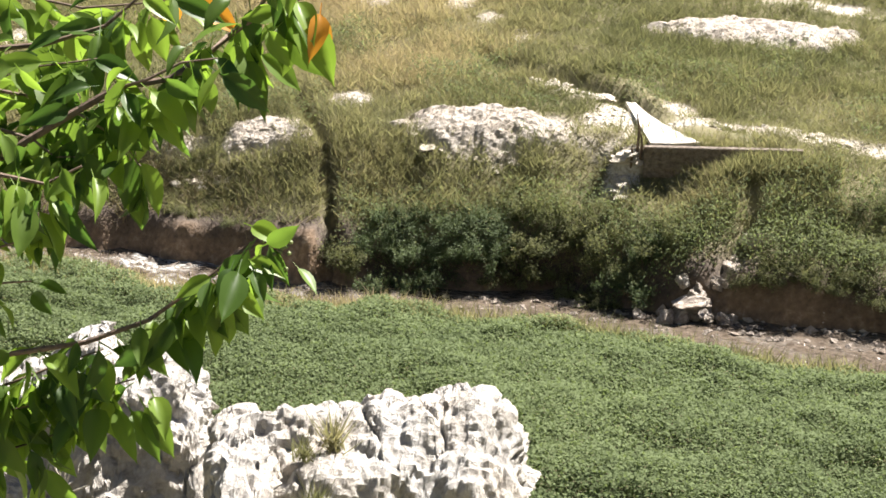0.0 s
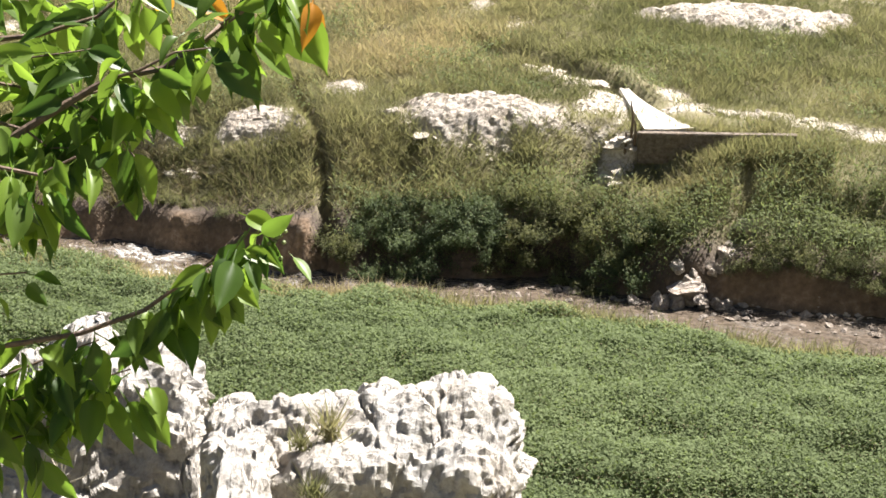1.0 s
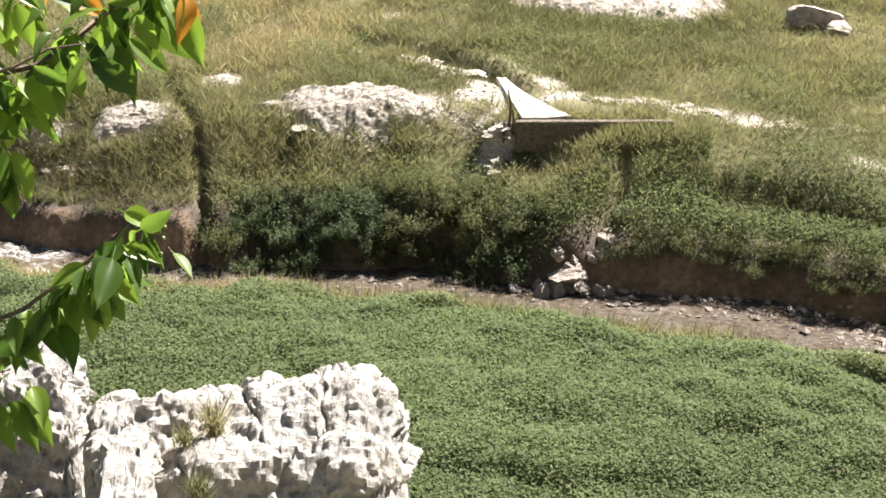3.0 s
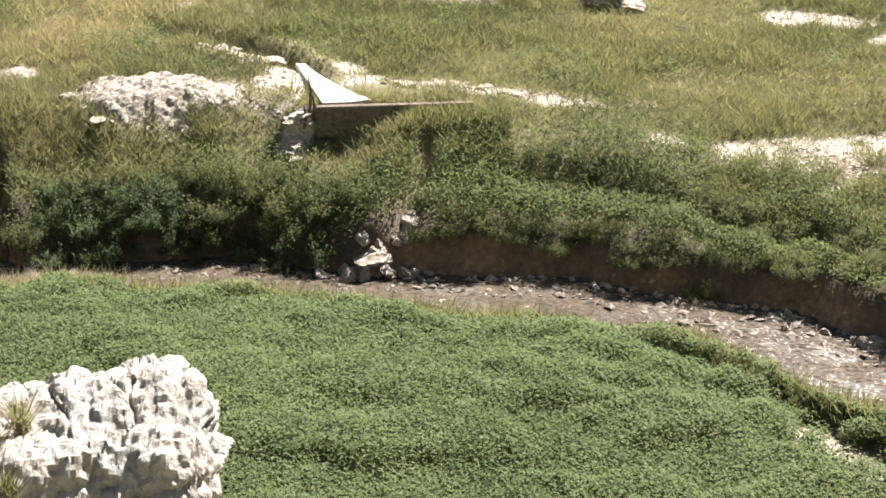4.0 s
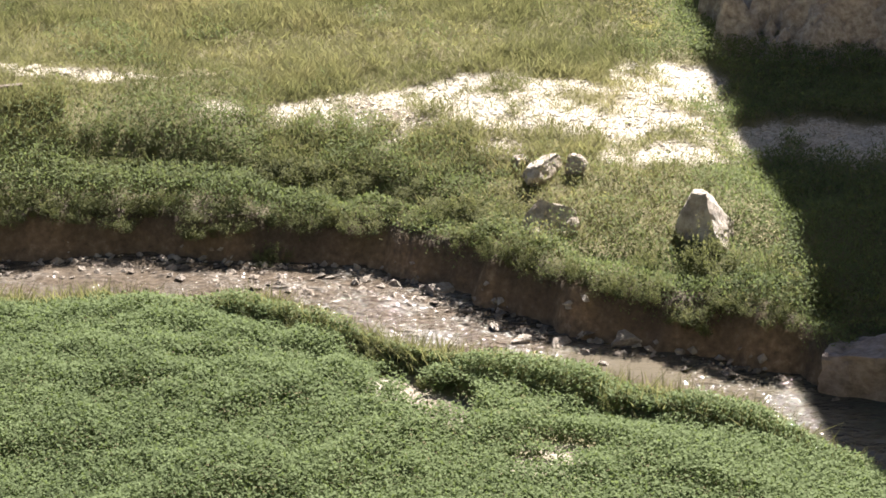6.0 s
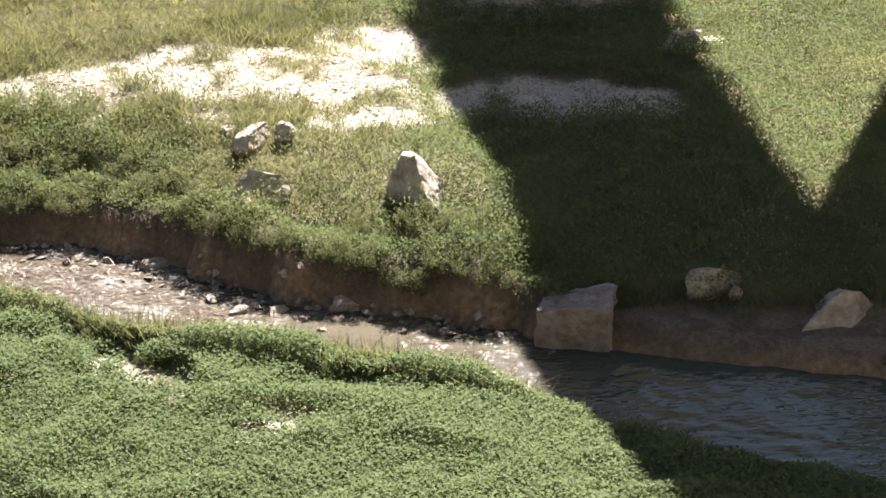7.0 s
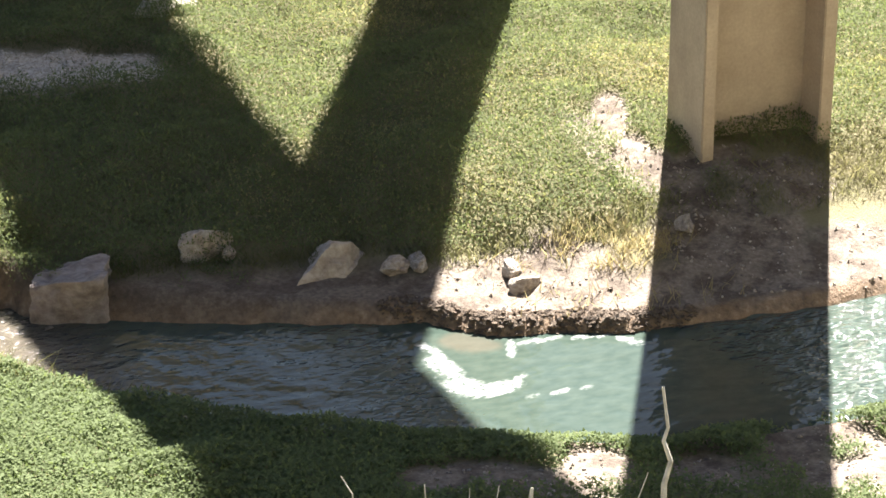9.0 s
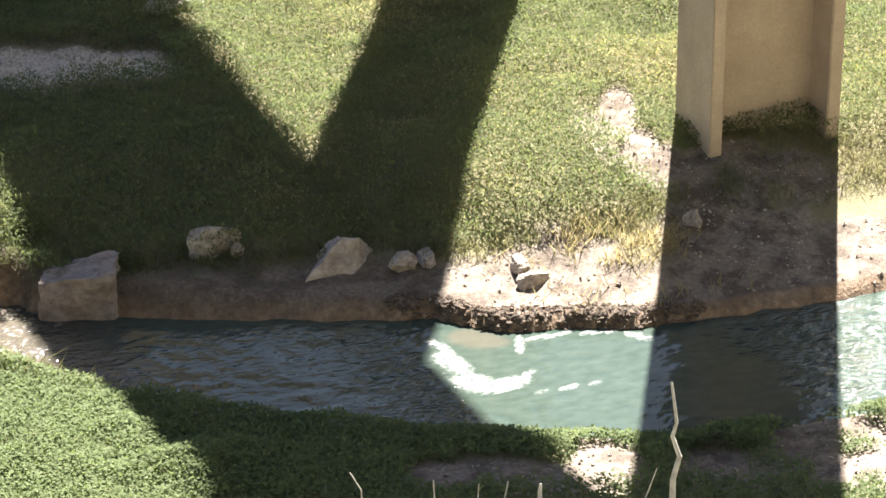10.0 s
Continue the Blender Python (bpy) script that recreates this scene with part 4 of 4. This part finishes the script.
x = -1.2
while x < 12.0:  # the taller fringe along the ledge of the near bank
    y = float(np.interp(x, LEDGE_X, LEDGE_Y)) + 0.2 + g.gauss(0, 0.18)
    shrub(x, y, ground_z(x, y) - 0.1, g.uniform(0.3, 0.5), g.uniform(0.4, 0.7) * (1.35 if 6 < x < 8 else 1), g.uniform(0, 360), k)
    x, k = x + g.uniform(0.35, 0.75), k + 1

x, y, gg = scatter(22.5, 28.2, 38.5, 43.5, 420, 211)
ok = gg.uniform(0, 1, len(x)) < np.clip(((x - 25.6) / 2.0) ** 2 + ((y - 41.4 + 0.25 * (x - 25.6)) / 0.9) ** 2 < 1, 0.04, 0.5) * (land(x, y) > 0.25) * ramp(fbm(x, y, 0.5, 63, 2), 0.4, 0.6)
tufts = new("dry_grass", blades("dry_grass", np.stack([x, y, land(x, y)], 1)[ok], 0.32, 0.014, gg.normal(0.95, 0.12, ok.sum()), GRASS, 17, 0.6))
tagged(tufts, "bleached dry grass tufts on the sandy bank", "grass", kind="stuff")

x, y, gg = scatter(15.0, 18.6, 43.6, 46.6, 700, 215)
s = y - far_edge(x)
ok = gg.uniform(0, 1, len(x)) < (0.9 * ramp(fbm(x, y, 0.9, 69, 3), 0.42, 0.6) * ramp(s, 0.7, 1.1) * (1 - ramp(s, 2.0, 2.8)) * (1 - ramp(x, 17.0, 18.4)))
x, y = x[ok], y[ok]
low_weeds = new("low_weeds", leaves("low_weeds", np.stack([x, y, land(x, y) + gg.uniform(0, 0.3, len(x))], 1), 0.12, 0.16, 50, gg.normal(0.3, 0.12, len(x)), BANKLEAF, 27))
tagged(low_weeds, "low green weeds between the boulders of the shaded bank", "weeds", kind="stuff")

x, y, gg = scatter(-8.6, -4.2, 59.4, 61.6, 1500, 213)
line = 60.6 + 0.183 * (x + 9.81)
ok = (y < line - 0.2) & (y > line - 1.0) & (gg.uniform(0, 1, len(x)) < ramp(x, -8.6, -7.2))
weir_grass = new("weir_grass", blades("weir_grass", np.stack([x, y, land(x, y) + gg.uniform(0, 0.45, len(x)) * ramp(x, -8.4, -6.6)], 1)[ok], 0.26, 0.012, gg.normal(0.35, 0.15, ok.sum()), GRASS, 19, 0.5))
tagged(weir_grass, "tall yellow-green grass growing against the weir wall", "grass", kind="stuff")

# dark clods of the undercut mud bank
MUD = limestone_material("wet_mud", (0.05, 0.038, 0.028), (0.10, 0.075, 0.055), (0.17, 0.13, 0.095), 4.0)
x, y, gg = scatter(20.2, 26.5, 37, 43, 300, 209)
ok = np.abs(y - far_edge(x) - 0.22) < np.interp(x, [20.2, 21, 23, 25.5, 26.5], [0.15, 0.55, 0.5, 0.42, 0.1]) * (0.6 + 0.8 * fbm(x, y, 0.7, 65, 2))
pebbles("mud_clods", x[ok], y[ok], 0.055, MUD, 210, "dark wet clods of the undercut mud bank", 0.3, 0.7)

# ---- the viewpoint: rock outcrop, tree and dry stalks ----
VIEW = pose(*EYE, 90 - 19.37, 0, 14.48)


def near_by(x, y, d):
    """A place by its offsets to the right and upwards per 1000 m of distance, and its distance, as first looked at."""
    return VIEW @ Vector((x * d / 1000, y * d / 1000, -d))


def crag(name, ridge, dist, seed, label, steps=210, across=190, mat=PALE_ROCK, lean=1.0):
    """A rough limestone crag under a ridge line of (right, up) offsets: sloping top, broken front, pitted skin."""
    ways = np.array([math.sin(radians(-14.48)), math.cos(radians(-14.48)), 0.0])
    cross = [(0.9, -2.2), (0.7, -0.9), (0.45, -0.3), (0.2, -0.06), (0.0, 0.0), (-0.14, -0.05), (-0.32, -0.14), (-0.5, -0.27), (-0.64, -0.44), (-0.76, -0.64), (-0.9, -0.9), (-1.2, -2.0)]
    rid = np.array(ridge, float)
    run = np.concatenate([[0], np.cumsum(np.hypot(*np.diff(rid, axis=0).T))])
    at = np.linspace(0, run[-1], steps)
    tops = np.array([near_by(float(np.interp(t, run, rid[:, 0])), float(np.interp(t, run, rid[:, 1])), dist) for t in at])
    cr = np.array(cross)
    run = np.concatenate([[0], np.cumsum(np.hypot(*np.diff(cr, axis=0).T))])
    at = np.linspace(0, run[-1], across)
    cf, cz = np.interp(at, run, cr[:, 0]), np.interp(at, run, cr[:, 1])
    cf = np.where(cf < 0, cf * lean, cf)
    base = tops[:, None, :] + cf[None, :, None] * ways + cz[None, :, None] * np.array([0, 0, 1.0])
    for swell, size, keys in ((0.10, 1.7, 3), (0.0, 0.0, 0)):
        du, dv = np.gradient(base, axis=0), np.gradient(base, axis=1)
        n = np.cross(dv, du)
        n /= np.maximum(np.linalg.norm(n, axis=2), 1e-9)[..., None]
        n *= np.where(n[..., 2:3] < -0.2, -1, 1)
        out = np.zeros(base.shape[:2])
        for i in range(steps):
            for j in range(across):
                q = Vector(base[i, j]) + Vector((seed * 5.0, 0, 0))
                if size:
                    out[i, j] = swell * noise.fractal(q * size, 0.9, 2.0, keys)
                    continue
                tilt = Vector((q.x * 2.6 + q.z * 2.0, q.y * 2.6, q.z * 5.0 - q.x * 2.2))
                near, _ = noise.voronoi(tilt + noise.noise_vector(q * 4.0) * 0.45)
                split = max(0.0, 1 - (near[1] - near[0]) / 0.08)
                pits = noise.ridged_multi_fractal(q * 5.0, 0.9, 2.2, 5, 1.0, 2.0)
                fine, _ = noise.voronoi(tilt * 3.1 + noise.noise_vector(q * 9.0) * 0.4)
                out[i, j] = -0.024 * split + 0.035 * (1.0 - near[0]) - 0.016 * pits - 0.020 * (0.5 - min(0.5, fine[1] - fine[0])) + 0.008 * noise.fractal(q * 26.0, 0.7, 2.0, 3) + 0.035 * noise.fractal(q * 6.0, 0.8, 2.1, 3)
        base = base + n * out[..., None]
    for rim in (base[:, 0], base[:, -1], base[0], base[-1]):  # the skirts run down into the cliff
        rim[:, 2] = np.minimum(rim[:, 2], full_land(rim[:, 0], rim[:, 1]) - 0.4)
    idx = np.arange(steps * across).reshape(steps, across)
    fs = np.stack([idx[:-1, :-1], idx[1:, :-1], idx[1:, 1:], idx[:-1, 1:]], -1).reshape(-1, 4)
    return tagged(new(name, mesh_from(name, base.reshape(-1, 3), fs[:, ::-1], mat)), label, "rock")


crag("limestone_crag", [(-103, -104), (-99, -80), (-88, -76), (-79, -78), (-71, -76), (-60, -74), (-49, -71), (-44, -70), (-24, -70), (-17, -72), (0, -71), (12, -68), (19, -69.5), (26, -76),
                        (31, -86), (34, -98), (36, -120)], 10.0, 1, "jagged white limestone crag below the viewpoint", 260, 200)
crag("limestone_crag", [(-240, -62), (-196, -50), (-178, -52), (-164, -39), (-149, -31), (-143, -44), (-130, -50), (-121, -48), (-113, -51), (-106, -59), (-103, -72), (-101, -90), (-100, -115)],
     11.4, 2, "rough grey-white limestone crag behind the drooping branch", 240, 170, lean=0.8)
crag("limestone_block", [(-101, -108), (-97, -90), (-86, -87), (-78, -89), (-74, -98), (-72, -118)], 9.5, 3, "angular white limestone block in front of the crag", 80, 110)


def leaf_mesh(seed, tint_value):
    """An ovate leaf 1 long, folded along its midrib, tip bent down, with a stalk."""
    r = random.Random(seed)
    bm = bmesh.new()
    stations = [(-0.28, 0.012), (0.0, 0.02), (0.10, 0.16), (0.25, 0.255), (0.45, 0.275), (0.65, 0.215), (0.82, 0.11), (0.93, 0.03), (1.0, 0.003)]
    bend, fold, wave = r.uniform(0.05, 0.45), r.uniform(0.15, 0.6), r.uniform(-0.03, 0.03)
    rows = []
    for k, (u, w) in enumerate(stations):
        z = -bend * max(u, 0) ** 2
        tw = r.uniform(-0.012, 0.012)
        rows.append([bm.verts.new((u, w * s, z + abs(s) * w * fold + (wave * math.sin(k * 2.1 + s) if abs(s) > 0.9 else 0) + tw)) for s in (-1, -0.5, 0, 0.5, 1)])
    for a, b in zip(rows, rows[1:]):
        for j in range(4):
            bm.faces.new((a[j], a[j + 1], b[j + 1], b[j]))
    me = bpy.data.meshes.new("leaf")
    bm.to_mesh(me)
    bm.free()
    a = me.attributes.new("tint", "FLOAT", "POINT")
    a.data.foreach_set("value", np.full(len(me.vertices), tint_value, np.float32))
    me.polygons.foreach_set("use_smooth", np.full(len(me.polygons), True))
    me.materials.append(TREELEAF)
    return me


LEAVES = [leaf_mesh(k, t) for k, t in enumerate((0.04, 0.10, 0.18, 0.28, 0.36, 0.48, 0.62, 0.8))]
ORANGE = [leaf_mesh(20 + k, 0.98) for k in range(2)]
tree = tagged(new("tree"), "leafy tree with drooping green and a few orange leaves", "tree")
D = 3.0
trunk_top, foot = near_by(-330, 90, 3.1), near_by(-330, 90, 3.1)
foot.z = ground_z(foot.x, foot.y) - 0.2
bm = bmesh.new()
tube(bm, [foot, foot.lerp(trunk_top, 0.4) + Vector((-0.05, 0.04, 0)), foot.lerp(trunk_top, 0.75), trunk_top, trunk_top + Vector((-0.1, 0.1, 0.9))], [0.09, 0.075, 0.065, 0.055, 0.03], 10)
part("trunk", bm, BARK, tree)
VIEW_R = VIEW.to_3x3()
rg = random.Random(41)


def twig(points, nodes, r0, r1, size=0.068, d=D, fan=70, aim=-100, orange=()):
    """A twig through (right, up) offsets with leaves hanging from it."""
    pts = [near_by(px, py, d + dd) for px, py, dd in points]
    bm = bmesh.new()
    tube(bm, pts, [r0 + (r1 - r0) * k / (len(pts) - 1) for k in range(len(pts))], 7)
    stem = part("twig", bm, BARK, tree)
    nodes = max(4, int(nodes * 0.72))
    for k in range(nodes):
        t = (k + rg.random()) / nodes * (len(pts) - 1)
        i = min(int(t), len(pts) - 2)
        p = pts[i].lerp(pts[i + 1], t - i) + VIEW_R @ Vector((rg.gauss(0, 0.012), rg.gauss(-0.006, 0.012), rg.gauss(0, 0.02)))
        ang = radians(aim + rg.uniform(-fan, fan))
        way = VIEW_R @ Vector((math.cos(ang), math.sin(ang), rg.uniform(-0.9, 0.9))).normalized()
        face = VIEW_R @ Vector((rg.uniform(-0.7, 0.7), rg.uniform(-0.1, 0.9), rg.uniform(0.2, 1))).normalized()
        side = face.cross(way).normalized()
        up = way.cross(side)
        length = size * rg.uniform(0.65, 1.2)
        m = Matrix((way, side, up)).transposed().to_4x4()
        m.translation = p + way * (0.28 * length)
        ob = new("leaf", rg.choice(ORANGE if k in orange else LEAVES))
        ob.parent = stem
        ob.matrix_world = m @ Matrix.Diagonal((length, length * rg.uniform(0.62, 0.95), length, 1))
    return stem


# upper branch and its side twigs
twig([(-330, 60, 0.1), (-240, 30, 0), (-196, 40, 0), (-163, 60, 0), (-146, 70, 0), (-121, 75, 0), (-104, 86, 0), (-86, 100, 0), (-78, 112, 0), (-70, 130, 0)], 81, 0.007, 0.002, fan=70)
twig([(-330, 100, 0.1), (-230, 92, 0.1), (-196, 88, 0.1), (-176, 90, 0.1), (-150, 98, 0.1), (-130, 115, 0.1)], 76, 0.006, 0.002, d=3.1, fan=80)
twig([(-330, 30, -0.1), (-230, 34, -0.1), (-196, 32, -0.1), (-176, 28, -0.1), (-160, 36, -0.1)], 59, 0.005, 0.0015, fan=50)
twig([(-104, 86, 0), (-96, 94, 0.05), (-84, 103, 0.05), (-72, 106, 0.05), (-64, 110, 0.05)], 32, 0.003, 0.001, fan=60, aim=-90)
twig([(-200, 70, 0.1), (-180, 66, 0.1), (-160, 62, 0.1), (-146, 66, 0.1), (-130, 62, 0.1)], 62, 0.003, 0.001, fan=55, aim=-95)
twig([(-215, 118, 0.2), (-190, 112, 0.2), (-160, 106, 0.2), (-135, 108, 0.2), (-108, 112, 0.2)], 54, 0.003, 0.001, d=3.1, fan=80, aim=-90, orange=(36, 37))
twig([(-146, 70, 0.0), (-132, 74, -0.05), (-116, 82, -0.05), (-100, 84, -0.05)], 30, 0.003, 0.001, fan=60, aim=-90)
twig([(-215, 55, 0.0), (-196, 52, 0.0), (-182, 48, 0.0), (-172, 40, 0.0), (-162, 40, 0.0)], 46, 0.003, 0.001, fan=50, aim=-95)
twig([(-84, 112, 0.0), (-70, 114, 0.0), (-58, 112, 0.0)], 12, 0.002, 0.001, fan=35, aim=-70, orange=(6, 7))
twig([(-250, 5, 0), (-215, 2, 0), (-196, 0, 0), (-186, 3, 0)], 11, 0.003, 0.001, size=0.042, fan=70, aim=-30)
twig([(-250, -20, 0), (-215, -18, 0), (-196, -16, 0), (-182, -15, 0)], 14, 0.003, 0.001, size=0.045, fan=70, aim=-60)
# lower branch
twig([(-330, -40, 0.1), (-240, -52, 0), (-196, -48, 0), (-158, -42, 0), (-130, -32, 0), (-116, -22, 0), (-100, -10, 0), (-90, -2, 0), (-84, 0, 0)], 86, 0.005, 0.0012, fan=60, aim=-92)
twig([(-220, -70, 0.05), (-196, -62, 0.05), (-170, -52, 0.05), (-150, -45, 0.05)], 70, 0.003, 0.001, fan=60, aim=-97)
twig([(-130, -32, 0.03), (-116, -22, 0.03), (-104, -14, 0.03), (-94, -8, 0.03)], 30, 0.002, 0.001, fan=35, aim=-90)
twig([(-96, -6, 0), (-86, 2, 0), (-78, 2, 0), (-70, -2, 0)], 11, 0.002, 0.001, size=0.055, fan=60, aim=-65)
twig([(-100, -10, 0), (-94, -4, 0), (-90, 0, 0)], 5, 0.002, 0.001, size=0.062, fan=30, aim=20)
twig([(-225, -78, 0.05), (-200, -74, 0.05), (-172, -68, 0.05), (-150, -62, 0.05), (-136, -58, 0.05)], 60, 0.002, 0.001, fan=60, aim=-97)
twig([(-225, -98, 0.05), (-200, -92, 0.05), (-180, -86, 0.05), (-164, -80, 0.05)], 36, 0.002, 0.001, fan=60, aim=-97)
twig([(-225, 78, 0.05), (-200, 80, 0.05), (-180, 80, 0.05), (-164, 82, 0.05), (-150, 84, 0.05)], 44, 0.002, 0.001, fan=80, aim=-97)
twig([(-225, 14, 0.05), (-200, 18, 0.05), (-185, 20, 0.05), (-172, 24, 0.05)], 26, 0.002, 0.001, fan=60, aim=-97)
twig([(-163, 60, 0), (-150, 52, 0), (-140, 44, 0), (-134, 36, 0)], 22, 0.002, 0.001, fan=50, aim=-97)
bm = bmesh.new()
for k in range(12):
    c = near_by(-70 + rg.gauss(0, 2.2), -1 + rg.gauss(0, 3.0), D)
    bmesh.ops.create_icosphere(bm, subdivisions=1, radius=0.0035, matrix=Matrix.Translation(c))
BUD = leaf_material("bud_green", (0.2, 0.24, 0.1), (0.3, 0.34, 0.16), (0.4, 0.4, 0.2), 0.2)
part("bud_cluster", bm, BUD, tree, "pale green bud cluster at the twig's tip")

# dry stalks at the edge of the viewpoint
END = pose(*EYE, 90 - 23.5, 0, -27.5)
DRY, dn, dl, db = material("dry_stalk", 0.8)
dl.new(color_ramp(dn, dl, noise_node(dn, dl, 80.0), [(0.3, (0.34, 0.30, 0.24)), (0.7, (0.62, 0.58, 0.5))]), db.inputs["Base Color"])
for points, d, r in (([(96, -128), (97, -105), (100, -95), (97, -86), (99, -80), (97, -62)], 2.6, 0.0042), ([(38, -128), (38, -110), (38.5, -106)], 2.6, 0.0035),
                     ([(-40, -125), (-41, -108), (-46, -100)], 2.7, 0.0012), ([(-8, -125), (-9, -104)], 2.7, 0.001), ([(10, -125), (11, -106)], 2.7, 0.001), ([(20, -125), (24, -105)], 2.7, 0.001),
                     ([(80, -125), (90, -100)], 2.7, 0.0009)):
    bm = bmesh.new()
    pts = [END @ Vector((px * d / 1000, py * d / 1000, -d)) for px, py in points]
    root = pts[0].copy()
    root.z = ground_z(root.x, root.y) - 0.05
    tube(bm, [root] + pts, [r * 1.2] + [r * (1 - 0.75 * k / len(pts)) for k in range(len(pts))], 6)
    ob = part("dry_stalk", bm, DRY, None)
    tagged(ob, "bleached dry plant stalk at the edge of the viewpoint", "stalk", "dry stalks")

# small plants and dead twigs on the crag
for px, py, d, h, dry in ((-48, -83, 9.78, 0.14, 0.62), (-61, -88, 9.72, 0.08, 0.3), (-56, -111, 9.4, 0.10, 0.1)):
    gg = np.random.default_rng(int(-px))
    c = np.array(near_by(px, py, d)) + gg.normal(0, 0.02, (90, 3))
    c[:, 2] -= 0.05
    ob = new("crag_plant", blades("crag_plant", c, h, 0.004, gg.normal(dry, 0.1, 90), GRASS, 23, 0.5))
    tagged(ob, "small tuft rooted in a crack of the crag", "plant", "tufts on the crag")
for k in range(6):
    bm = bmesh.new()
    a = near_by(-170 + rg.uniform(-6, 6), -108 + rg.uniform(-4, 4), 9.9)
    b = a + Vector((rg.uniform(-0.1, 0.14), 0, rg.uniform(0.06, 0.22)))
    tube(bm, [a, a.lerp(b, 0.5) + Vector((rg.uniform(-0.04, 0.04), 0, 0.01)), b], [0.004, 0.003, 0.001], 5)
    ob = part("dead_twig", bm, DRY, None)
    tagged(ob, "thin bleached dead twig at the foot of the crag", "twig", "dead twigs")
